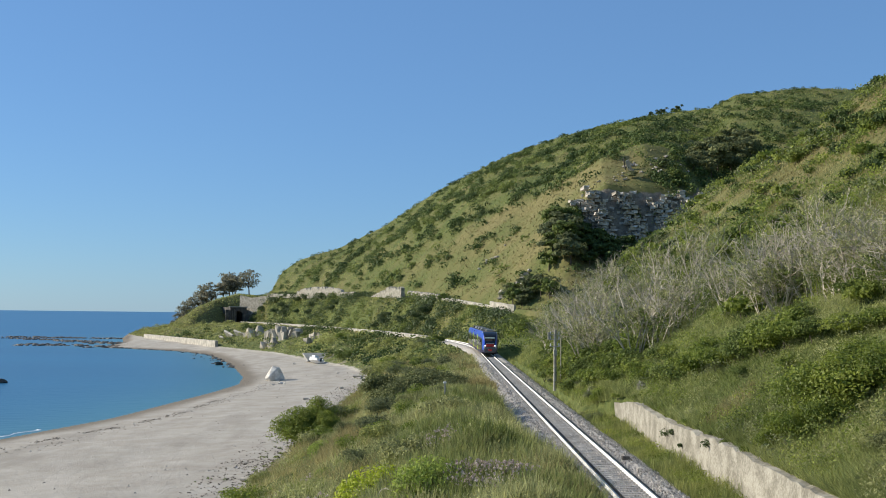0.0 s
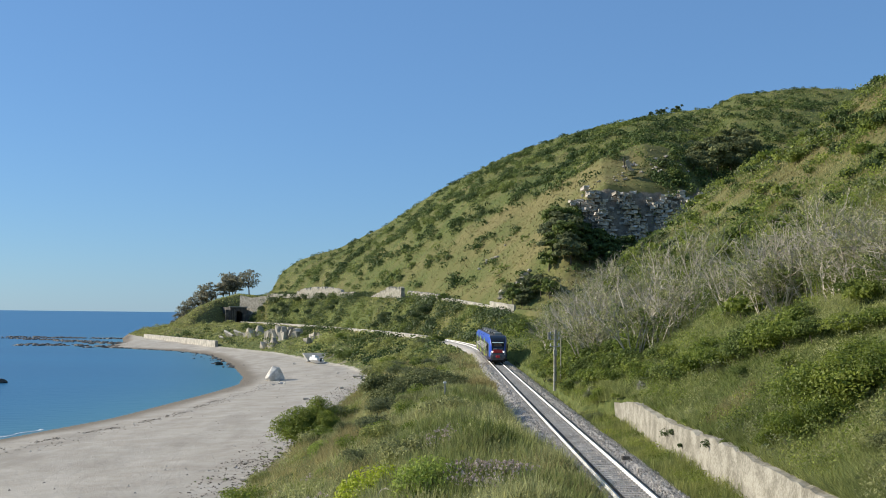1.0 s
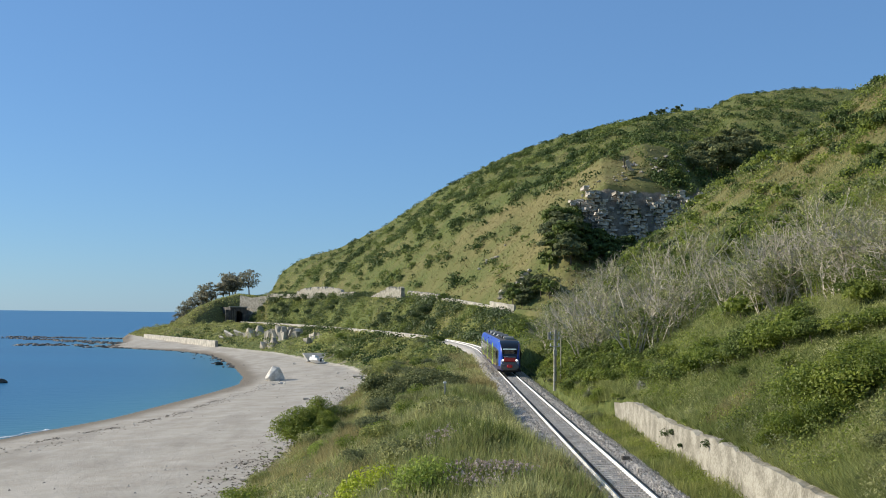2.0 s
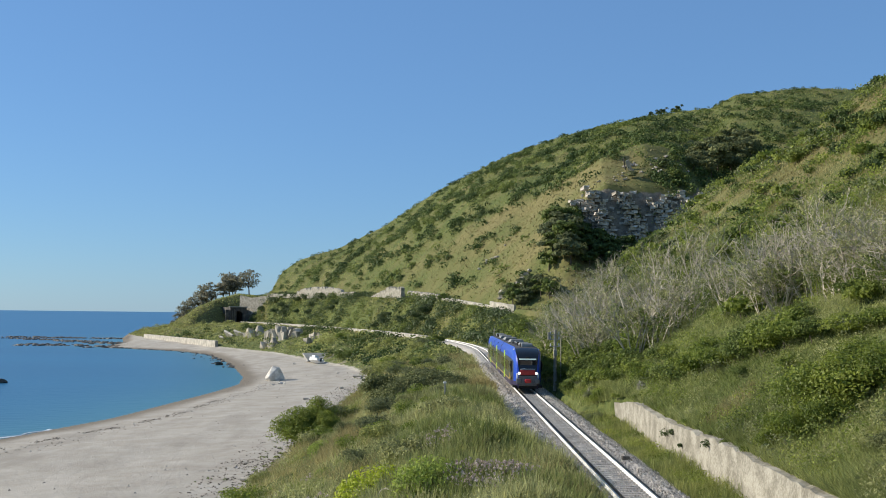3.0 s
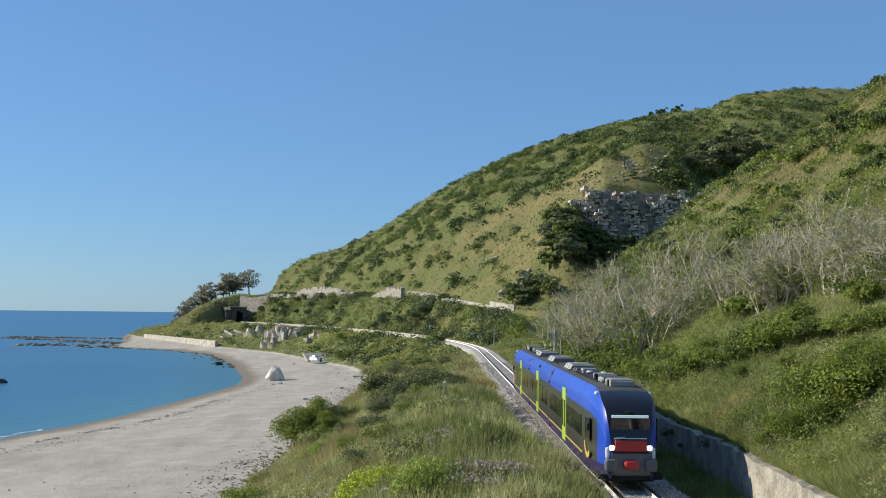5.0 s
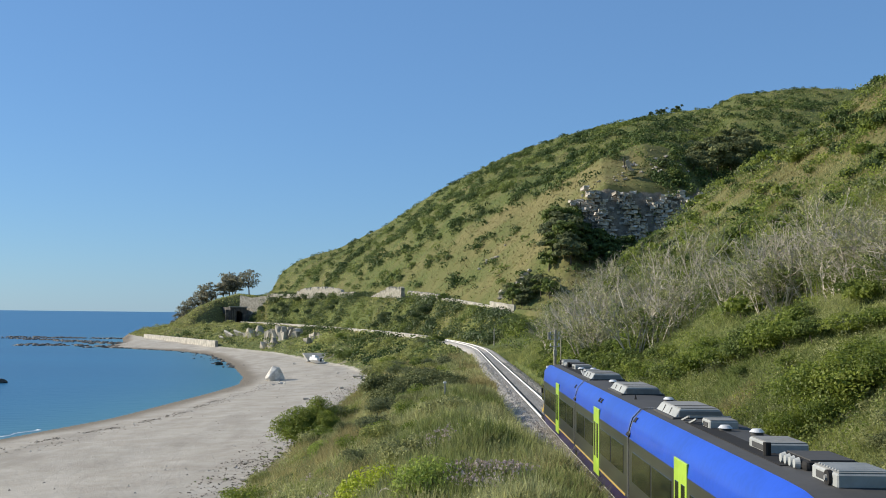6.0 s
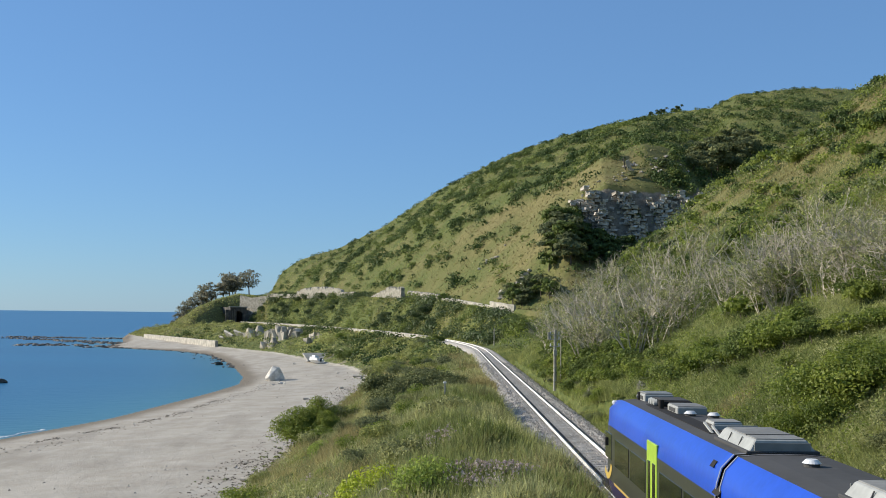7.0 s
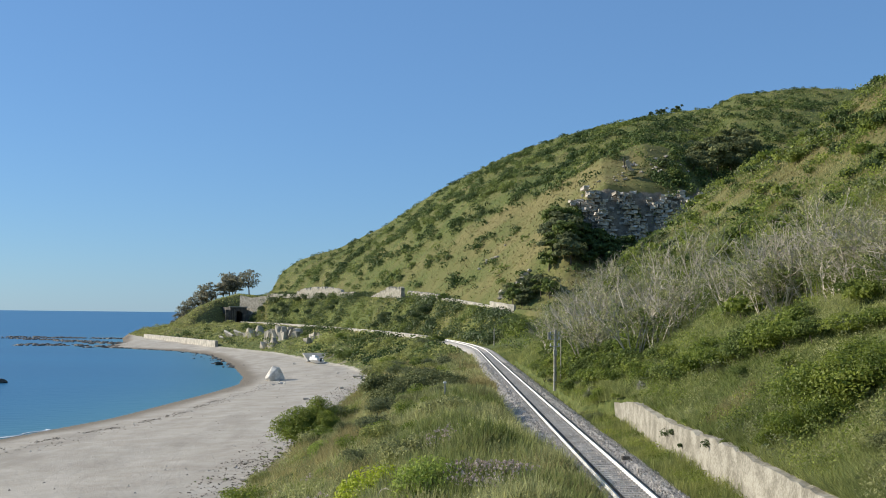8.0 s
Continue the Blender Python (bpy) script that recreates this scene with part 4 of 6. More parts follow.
def tree_kind(name, material, seed, label, height=7.0, crown=3.0, lobes=16, K=80, size=0.5, flat=0.6, lean=0.0):
    r = np.random.default_rng(seed)
    ob = tagged(new(name), label, "tree")
    bm = bmesh.new()
    top = Vector((lean * height, 0, height * 0.62))
    for i in range(4):
        a, b = top * (i / 4), top * ((i + 1) / 4)
        m = Matrix.Translation(a) @ (b - a).to_track_quat("Z", "Y").to_matrix().to_4x4()
        add_cyl(bm, 0.26 - 0.045 * i, 0.26 - 0.045 * (i + 1), (b - a).length * 1.02, m, 9)
    P = []
    for i in range(lobes):
        an, d = r.uniform(0, 6.283), math.sqrt(r.random()) * crown * 0.8
        p = Vector((lean * height + math.cos(an) * d, math.sin(an) * d, height * (0.36 + 0.56 * r.random() * (1.1 - 0.5 * d / crown))))
        P.append(p[:])
        if i % 2 == 0:
            m = Matrix.Translation(top * 0.8) @ (p - top * 0.8).to_track_quat("Z", "Y").to_matrix().to_4x4()
            add_cyl(bm, 0.09, 0.03, (p - top * 0.8).length, m, 6)
    part("trunk", bm, M_BARK, ob, "brown bark trunk and limbs")
    v, q = leaves(np.array(P), r.uniform(0.28, 0.5, lobes) * crown, K, size, seed + 1, flat, 0.45, 0.6, 0.45)
    part_np("crown", v, q, material, ob)
    return ob


def place(kinds, spots, group, seed=0, sink=0.1, extra=None):
    """Copies of the kinds at spots (x, y, scale); the first of each kind is moved to its first spot."""
    r = np.random.default_rng(seed)
    used = set()
    for i, (x, y, s) in enumerate(spots):
        k = kinds[i % len(kinds)]
        sc = Matrix.Diagonal((s * r.uniform(0.9, 1.15), s * r.uniform(0.9, 1.15), s * r.uniform(0.85, 1.15), 1))
        m = pose(x, y, gz(x, y) - sink * s, 0, 0, r.uniform(0, 360)) @ sc
        if id(k) in used:
            ob = copy_thing(k, m) if k.scale[0] == 1 else None
        else:
            ob = k
            used.add(id(k))
            first.append((k, m))
        tagged(ob, group=group)


first = []
r = np.random.default_rng(99)

# dark and fresh bushes on the bank and the near slope
K_DARK = [bush_kind("shrub", (M_SCRUB, M_SCRUB, M_BRIGHTLEAF)[i], 200 + i, 13, 250, 0.085, label="dark green dense shrub growing on the track bank") for i in range(3)]
K_SLOPE = [bush_kind("evergreen_bush", (M_NEARBUSH, M_BRIGHTLEAF, M_SCRUB)[i], 210 + i, 16, 210, 0.095, label="rounded green evergreen bush on the grassy slope") for i in range(3)]
K_BIG = [bush_kind("large_evergreen_bush", M_NEARBUSH, 218 + i, 20, 420, 0.055, 0.85, label="large dense yellow-green evergreen bush above the stone wall") for i in range(2)]
K_TALL = [bush_kind("beach_bush", M_BRIGHTLEAF, 220, 40, 300, 0.07, 1.0, "tall loose green bush at the edge of the sand", h=2.5)]
K_LEAFY = [bush_kind("leafy_shrub", (M_SCRUB, M_BRIGHTLEAF)[i], 215 + i, 13, 110, 0.14, 0.95, "dense leafy green shrub at the foot of the bare shrubs") for i in range(2)]
K_SPURGE = []
for i in range(2):
    ob = tagged(new("spurge_bush"), ("dome-shaped yellow-green flowering spurge bush", "dome-shaped fresh green spurge bush")[i], "bush")
    v, q = leaves([(0, 0, 0.05), (0.25, 0.2, 0.1), (-0.3, 0.1, 0.0)], [0.9, 0.6, 0.65], 1100, 0.085, 230 + i, 0.75, 0.72, 0.4)
    v[:, 2] = np.maximum(v[:, 2], 0)
    part_np("foliage", v, q, (M_YELLOW, M_FRESH)[i], ob)
    sv, sq, _ = stems(5, 0.6, 0.9, 0.025, 235 + i, 1, 2)
    tagged(part_np("stem", sv, sq, M_BARK, ob), kind="stuff")
    K_SPURGE.append(ob)

place(K_TALL, [(-12.9, 102, 2.7), (-11.6, 102.5, 2.2), (-10.4, 100, 1.4)], "bushes at the sand's edge", 1, 0.3)
place(K_DARK, [(-4.6, 107, 1.9), (-2.6, 103, 2.1), (-0.6, 97, 1.5), (-9.0, 92, 1.2), (-4.4, 118, 1.6), (-3.0, 124, 1.5), (-6.0, 135, 1.7),
               (-5.0, 88, 1.1), (-3.4, 76, 0.8), (-7.2, 84, 0.9), (2.4, 70, 0.8), (-1.8, 66, 0.7), (-26, 290, 3.6), (-22, 284, 2.6), (-29, 330, 3.2), (-24.5, 318, 2.6),
               (-6, 272, 2.8), (-3.0, 262, 2.4), (-10.5, 283, 2.2), (-1.5, 268, 2.6), (-14, 292, 2.0), (-34, 345, 3.0), (-46, 370, 2.4), (2.8, 140, 1.2), (0.0, 150, 1.4), (-3.5, 165, 2.0), (-6.5, 180, 2.2), (-8.0, 205, 2.5), (-4, 215, 2.2), (-10.5, 225, 2.6), (-9, 160, 1.6)], "dark shrubs on the bank", 2)
place(K_BIG, [(13.9, 43.4, 1.5), (15.2, 44.2, 2.3), (16.6, 44.2, 2.5), (13.3, 44.6, 0.9), (14.8, 42.6, 1.5), (17.4, 43.0, 1.8), (16.0, 46.0, 2.0), (17.8, 45.6, 2.2)], "large bushes above the retaining wall", 13)
place(K_SLOPE, [(15.6, 67, 1.7), (16.3, 64.5, 1.8), (17.0, 62.0, 1.8), (17.6, 59.5, 1.7), (18.3, 57.6, 1.7), (19.0, 55.5, 1.6), (19.8, 53.2, 1.5), (20.6, 50.6, 1.4), (15.0, 70.5, 1.7), (14.3, 75, 1.7), (18.5, 62, 1.2), (16.0, 59, 0.8), (17.2, 55, 0.7),
                (16.6, 70, 1.4), (20.5, 51, 1.2), (13.4, 84, 1.5), (12.6, 92, 1.6), (13.2, 98, 1.9), (12.4, 104, 1.8), (14.6, 80, 1.5), (13.9, 112, 2.0), (14.3, 90, 1.7), (22.0, 47.5, 1.0), (17.8, 48.0, 0.7), (12.9, 72, 0.6), (12.9, 64, 0.5), (12.8, 52, 0.45), (12.7, 46, 0.4), (12.75, 57, 0.5), (12.7, 49, 0.4)], "bushes on the near slope", 3)
row = []
for _ in range(46):
    y = float(r.uniform(84, 138))
    row.append((float(interp(y, [(84, 12.8), (100, 11.9), (138, 12.4)])) + float(r.uniform(0, 4.2)), y, float(r.uniform(1.1, 2.2))))
row += [(float(x), float(y), float(k)) for x, y, k in zip(r.uniform(10.9, 12.3, 18), r.uniform(90, 135, 18), r.uniform(0.8, 1.4, 18))]
for t in np.linspace(0, 1, 26):
    y = 50 + 48 * t
    x = float(interp(y, [(50, 22.6), (57, 20.2), (64, 18.0), (70, 16.8), (84, 14.6), (98, 14.4)]))
    row.append((x + float(r.uniform(-0.6, 2.2)), y + float(r.uniform(-1.5, 1.5)), float(r.uniform(0.7, 1.5))))
place(K_LEAFY, row, "leafy shrubs under the bare shrubs", 12)
place(K_SPURGE, [(-2.4, 45.6, 1.9), (-0.4, 41.5, 1.75), (1.5, 58.5, 0.8), (-8.6, 81, 1.2), (10.8, 71, 0.8), (-6.6, 64, 0.7)], "spurge bushes on the bank", 4)

K_OLIVE = [bush_kind("bank_bush", (M_HILLGRASS, M_GRASS, M_BRIGHTLEAF, M_GREYLEAF)[i], 240 + i, 12, 150, 0.09, 0.8, ("olive green low bush on the track bank", "grey-green loose bush on the track bank", "fresh green bush on the track bank", "dull green low bush on the track bank")[i]) for i in range(4)]
spots = []
for _ in range(84):
    y = 50 + 190 * r.random() ** 1.35
    t = r.random() ** 0.8
    toe, edge = float(interp(y, TOE)) + 2.0, float(track_x(y)) - float(interp(y, [(50, 5.0), (90, 7.5), (240, 7.5)]))
    spots.append((toe + (edge - toe) * t, y, r.uniform(0.6, 1.5) * (0.75 + y / 130)))
spots += [(float(r.uniform(10.9, 12.2)), float(y), float(r.uniform(0.4, 0.85))) for y in r.uniform(62, 118, 34)]
spots += [(12.4, 78, 0.6), (11.9, 79.6, 0.7), (11.4, 81.2, 0.8), (10.9, 83, 0.8), (11.9, 82, 0.9), (11.5, 84.5, 0.9)]
place(K_OLIVE, spots, "mixed bushes on the bank", 9)

K_MASS = [bush_kind("dense_bank_shrub", M_DULLLEAF, 250 + i, 16, 220, 0.075, 0.85, "dense dull grey-green shrub in a mound on the bank") for i in range(2)]
place(K_MASS, [(-4.2, 106, 3.0), (-2.5, 108, 3.4), (-1, 111, 3.3), (0.3, 115, 2.8), (-5.5, 110, 3.0), (-3.2, 113, 3.4), (-1.5, 118, 3.2), (0.9, 109, 2.0),
               (-7.8, 93, 1.3), (-6.4, 90, 1.3), (-5, 88, 1.2), (-9.2, 95, 1.2), (-4, 85, 1.1), (4.9, 43, 0.8), (5.2, 41, 0.8), (5.0, 45.5, 0.7), (5.3, 47.3, 0.6), (5.35, 39, 0.8), (15.5, 37.5, 1.0), (16.4, 38.5, 1.0), (17.0, 37.0, 0.9), (14.6, 36.5, 0.8)], "dense shrubs on the bank", 14)
K_ROAD = [bush_kind("roadside_bush", M_DARKLEAF, 260 + i, 16, 190, 0.13, 0.85, "large dark green bush below the coast road", h=1.1) for i in range(2)]
spots = []
for i in range(34):
    y = float(r.uniform(318, 400) if i < 14 else r.uniform(455, 580))
    u = float(r.uniform(6.5, 10.5) if i < 14 else r.uniform(8, 13.5))
    h = float(np.interp(y, TRY, TRH))
    spots.append((float(track_x(y)) + u * math.cos(h), y + u * math.sin(h), float(r.uniform(2.0, 3.4))))
place(K_ROAD, spots, "dark bushes below the road", 10, 0.25)

# grey half-bare shrubs between track and slope
K_GREY = []
for i in range(4):
    ob = tagged(new("bare_shrub"), "tall grey half-bare shrub with thin twigs and few leaves", "shrub")
    v, q, ends = stems(7, 3.3, 0.75, 0.042, 300 + i, 2, 2)
    tagged(part_np("twig_mass", v, q, M_TWIG, ob, "pale grey bare twigs"), kind="stuff")
    sel = r.choice(len(ends), 170)
    v, q = leaves(ends[sel] * [1, 1, (0.6, 0.9)[i % 2]], np.full(170, 0.3), 6, 0.15, 310 + i)
    tagged(part_np("leaf_spray", v, q, M_GRASS if i % 2 else M_SCRUB, ob, "sparse green leaves"), kind="stuff")
    K_GREY.append(ob)
spots = []
for i in range(120):
    y = r.uniform(58, 210) if i > 45 else r.uniform(52, 84)
    x = float(interp(y, [(50, 23), (58, 22.2), (72, 21.5), (80, 19.5), (100, 14.5), (120, 14), (210, 16)])) + abs(r.normal()) * float(interp(y, [(58, 1.6), (80, 3.2), (120, 5.5), (210, 8)]))
    spots.append((x, y, r.uniform(0.75, 1.15) * float(interp(y, [(58, 0.85), (110, 1.25), (150, 1.2), (200, 0.9)]))))
spots += [(float(interp(y, [(84, 14.5), (130, 14)])) + float(r.uniform(-1, 4)), float(y), float(r.uniform(0.9, 1.35))) for y in r.uniform(84, 140, 24)]
place(K_GREY, spots, "grey shrubs beside the track", 5)

# trees in the gully, on the cape and on the skyline
K_GULLY = [tree_kind("gully_tree", (M_GREYLEAF, M_SCRUB)[i], 400 + i, "dark round-crowned evergreen tree in the shaded gully", 7.0, 3.6, 20, 48, 0.95) for i in range(2)]
# darker leaves than the other gully trees, painted for the pocket's deep shade
K_SHADE = [tree_kind("gully_tree", M_HILLSCRUB, 410, "low evergreen tree in the gully, shade put into its dark leaf colour", 6.0, 3.4, 18, 48, 0.95)]


def by_bearing(rows):
    return [(float(b) * float(y), float(y), float(k)) for b, y, k in rows]


place(K_SHADE, by_bearing([(r.uniform(0.12, 0.17), r.uniform(298, 314), r.uniform(0.6, 0.85)) for _ in range(16)] + [(r.uniform(0.118, 0.15), r.uniform(312, 319), r.uniform(0.7, 1.0)) for _ in range(9)] + [(r.uniform(0.2, 0.235), r.uniform(330, 338), r.uniform(0.3, 0.5)) for _ in range(4)]), "trees in the gully", 16, 0.3)
spots = by_bearing([*[(r.uniform(0.098, 0.117), r.uniform(298, 324), r.uniform(0.8, 1.2)) for _ in range(22)],
                    *[(r.uniform(0.06, 0.1), r.uniform(290, 308), r.uniform(0.45, 0.8)) for _ in range(18)],
                    *[(r.uniform(0.1, 0.122), r.uniform(322, 336), r.uniform(0.5, 0.85)) for _ in range(8)],
                    (0.172, 334, 0.4), (0.212, 335, 0.7), (0.2, 345, 0.5)])
place(K_GULLY, spots, "trees in the gully", 6, 0.3)
K_UPPER = [tree_kind("gully_tree", (M_GREYLEAF, M_DULLLEAF)[i], 430 + i, "grey-green round-crowned tree at the head of the gully", 7.5, 3.8, 22, 54, 0.8) for i in range(2)]
place(K_UPPER, by_bearing([
                    (0.232, 372, 1.0), (0.24, 378, 1.2), (0.228, 360, 0.9), (0.25, 384, 1.3), (0.262, 392, 1.3), (0.237, 390, 1.4), (0.247, 398, 1.5), (0.257, 408, 1.4), (0.24, 415, 1.4), (0.252, 425, 1.4), (0.266, 428, 1.4), (0.262, 445, 1.4), (0.275, 440, 1.3), (0.232, 402, 1.2), (0.246, 440, 1.3), (0.244, 365, 1.0), (0.27, 410, 1.3), (0.28, 425, 1.2)]), "trees at the head of the gully", 17, 0.3)
K_CAPE = [tree_kind("cape_tree", M_CAPELEAF, 420 + i, "wind-bent pine tree on the headland above the tunnel", 10.5, 4.0, 30, 36, 0.62, 0.55, -0.12) for i in range(2)]
place(K_CAPE, [(-111, 634, 1.58), (-119, 634, 1.72), (-123, 637, 1.72), (-127, 634, 1.65), (-131, 632, 1.58), (-121, 641, 1.78), (-135, 632, 1.58), (-139, 630, 1.52), (-143, 628, 1.39), (-146, 627, 1.19), (-148, 622, 0.8), (-150, 620, 0.65), (-151.5, 618, 0.55)], "pines on the headland", 7, 0.9)
K_SKY = [tree_kind("skyline_tree", M_DARKLEAF, 440, "small dark tree on the hill's skyline", 6.0, 2.4, 12, 70, 0.7, 0.8)]
place(K_SKY, [(0.196 * 583, 583, 0.8), (0.201 * 582, 582, 0.85), (0.211 * 581, 581, 0.9), (0.215 * 580, 580, 0.9), (0.189 * 583, 583, 0.6)], "trees on the skyline", 8, 0.1)
for k, m in first:
    k.matrix_basis = m


def scatter(n, box_, density, seed):
    """Random points in (x0, x1, y0, y1), kept where density(x, y) beats chance."""
    r = np.random.default_rng(seed)
    x, y = r.uniform(box_[0], box_[1], n), r.uniform(box_[2], box_[3], n)
    k = r.random(n) < density(x, y)
    return x[k], y[k]


def stuff(name, v, q, material, label, category):
    return tagged(new(name, mesh_np(name, v, q, material)), label, category, kind="stuff")


def hill_dry(x, y):
    b = x / np.maximum(y, 60)
    e = (ground(x, y, False) - 16) / np.maximum(y, 60)
    return sstep(interp(b, SPUR) - e, -0.01, 0.006) * sstep(b, -0.09, -0.01) * (1 - sstep(b, 0.17, 0.22)) * (0.6 + 0.4 * sstep(e, 0.01, 0.075))


def hill_plants():
    # scrub in patches over the far hill
    def dens(x, y):
        u = offset(x, y)
        p = wobble(x, y * 0.42, 17, 20) * 0.55 + wobble(x, y * 0.42, 7.5, 21) * 0.5
        return np.where((u > 22) & (np.abs(x / y) < 0.44), 0.022 + 0.95 * sstep(p - 0.4 * hill_dry(x, y), 0.02, 0.12), 0)
    x, y = scatter(40000, (-110, 290, 262, 640), dens, 31)
    z = ground(x, y)
    r = np.random.default_rng(32)
    R = r.uniform(0.9, 2.3, len(x)) * (0.75 + 0.5 * r.random(len(x)))
    low = (interp(x / y, RIDGE_Y) - y) < 40
    R = np.where(low, R * 0.6, R)
    deep = wobble(x, y * 0.5, 45, 43) + 0.3 * r.normal(size=len(x)) > -0.4
    for k, (s, m) in enumerate(((deep, M_HILLSCRUB), (~deep, M_SCRUB))):
        stuff("hillside_scrub" if k == 0 else "hillside_olive_scrub", *leaves(np.stack([x, y, z + R * 0.3], -1)[s], R[s], 36, R[s] * 0.36, 33, 0.8, 0.7, 0.7, 0.4), m, "patchy dark green scrub covering the hill" if k == 0 else "patchy olive green scrub covering the hill", "scrub")
    # thicket along the railway under the road
    r = np.random.default_rng(34)
    y, u = r.uniform(250, 590, 5200), r.uniform(4.6, 18.5, 5200)
    x = track_x(y) + u / np.cos(np.interp(y, TRY, TRH))
    k = (u < np.where(y < 350, 13.5, 18.5)) & (r.random(5200) < np.clip(0.6 + 0.5 * wobble(x, y, 30, 22), 0.15, 1) * np.where((y > 395) & (y < 455), 0.25, 0.85))
    x, y = x[k], y[k]
    z = ground(x, y)
    R = 0.7 + 1.7 * np.random.default_rng(35).random(len(x)) ** 2
    lush = wobble(x, y, 24, 40) > 0.45
    for k, (s, m) in enumerate(((lush, M_SCRUB), (~lush, M_DARKLEAF))):
        stuff("roadside_bushes" if k == 0 else "roadside_thicket", *leaves(np.stack([x, y, z + R * 0.4], -1)[s], R[s], 46, R[s] * 0.29, 36 + k, 0.85, 0.65, 0.65, 0.4), m,
              "green bushes between railway and road" if k == 0 else "dense dark green thicket between railway and road", "thicket")
    ty, tu = r.uniform(255, 590, 7000), r.uniform(4.0, 19, 7000)
    tx = track_x(ty) + tu / np.cos(np.interp(ty, TRY, TRH))
    TR = r.uniform(0.4, 0.9, 7000)
    stuff("roadside_grass", *leaves(np.stack([tx, ty, ground(tx, ty) + 0.1], -1), TR, 7, TR * 0.8, 48, 0.7, 0.2, 0.4), M_HILLGRASS, "green grass tufts between railway and road", "grass")
    # grass tufts on the hill
    def dens3(x, y):
        u = offset(x, y)
        return np.where((u > 20) & (np.abs(x / y) < 0.44), 0.9, 0)
    x, y = scatter(66000, (-110, 290, 262, 640), dens3, 37)
    r = np.random.default_rng(30)
    dry = hill_dry(x, y) + 0.35 * wobble(x, y * 0.5, 16, 23) + 0.25 * r.normal(size=len(x)) > 0.5
    z = ground(x, y)
    H, W = r.uniform(0.3, 0.75, len(x)), r.uniform(0.25, 0.5, len(x))
    for k, (sel, m, n) in enumerate(((dry, M_HILLSTRAW, "dry_grass"), (~dry, M_HILLGRASS, "hill_grass"))):
        stuff(n, *blades(np.stack([x[sel], y[sel], z[sel] - 0.05], -1), H[sel], W[sel], 39 + k, 0.6), m, "tufts of dry straw grass on the hill" if k == 0 else "tufts of green grass on the hill", "grass")
    # low tussocks that roughen the open grass
    x, y = scatter(15000, (-110, 290, 262, 640), dens3, 51)
    dry = hill_dry(x, y) + 0.3 * r.normal(size=len(x)) > 0.45
    R = r.uniform(0.35, 0.85, len(x))
    P = np.stack([x, y, ground(x, y) + R * 0.1], -1)
    for s, m, n, lb in ((dry, M_HILLSTRAW, "dry_tussocks", "low straw-coloured tussocks on the hill"), (~dry, M_HILLGRASS, "green_tussocks", "low olive green tussocks on the hill")):
        stuff(n, *leaves(P[s], R[s], 9, R[s] * 0.6, 52, 0.6, 0.6, 0.7, 0.4), m, lb, "grass")


def cape_plants():
    def dens(x, y):
        u = offset(x, y)
        return np.where((u < np.where(y > 430, -14, np.where(y > 285, -10, -6))) & (x > interp(y, TOE) + 2) & (ground(x, y, False) > 2.3), np.clip(0.5 + 0.7 * wobble(x, y, 22, 24), 0.05, 1) * np.where(y > 490, 0.12, np.where(y > 430, 0.45, 1)) * np.where((y > 345) & (y < 430) & (u < -14), 0.25, 1), 0)
    x, y = scatter(30000, (-165, 5, 190, 620), dens, 41)
    z = ground(x, y)
    R = 0.7 + 1.7 * np.random.default_rng(42).random(len(x)) ** 1.5
    olive = (wobble(x, y, 26, 39) > 0.0) | (y > 490)
    for s, m, nm, lb in ((olive, M_HILLGRASS, "shore_olive_scrub", "olive scrub on the bank above the beach"), (~olive, M_HILLSCRUB, "shore_scrub", "dark green scrub on the bank above the beach")):
        stuff(nm, *leaves(np.stack([x, y, z + R * 0.3], -1)[s], R[s], 44, R[s] * 0.29, 43, 0.8, 0.65, 0.65, 0.4), m, lb, "scrub")
    r = np.random.default_rng(48)
    x, y = r.uniform(-170, -88, 9000), r.uniform(535, 640, 9000)
    k = (offset(x, y) < 30) & (ground(x, y, False) > 2.2)
    x, y = x[k], y[k]
    stuff("cape_grass", *blades(np.stack([x, y, ground(x, y)], -1), r.uniform(0.4, 0.9, len(x)), r.uniform(0.3, 0.6, len(x)), 49, 0.7), M_HILLGRASS, "olive grass covering the headland", "grass")
    x, y = scatter(34000, (-165, 5, 190, 620), lambda a, b: np.where((offset(a, b) < -4) & (a > interp(b, TOE) + 1), 0.9, 0), 44)
    z = ground(x, y)
    R = np.random.default_rng(45).uniform(0.4, 0.9, len(x))
    sel = wobble(x, y, 30, 25) > 0.35
    for k, (s, m) in enumerate(((sel, M_STRAW), (~sel, M_GRASS))):
        stuff("shore_dry_grass" if k == 0 else "shore_grass", *leaves(np.stack([x[s], y[s], z[s] + 0.1], -1), R[s], 8, R[s] * 0.8, 46 + k, 0.7, 0.2, 0.4), m, "dry straw tufts on the seaward bank" if k == 0 else "green grass tufts on the seaward bank", "grass")


def slope_clump(x, y):
    return sstep(wobble(x, y, 21, 26) * 0.5 + wobble(x, y, 10, 27) * 0.5, -0.06, 0.1)


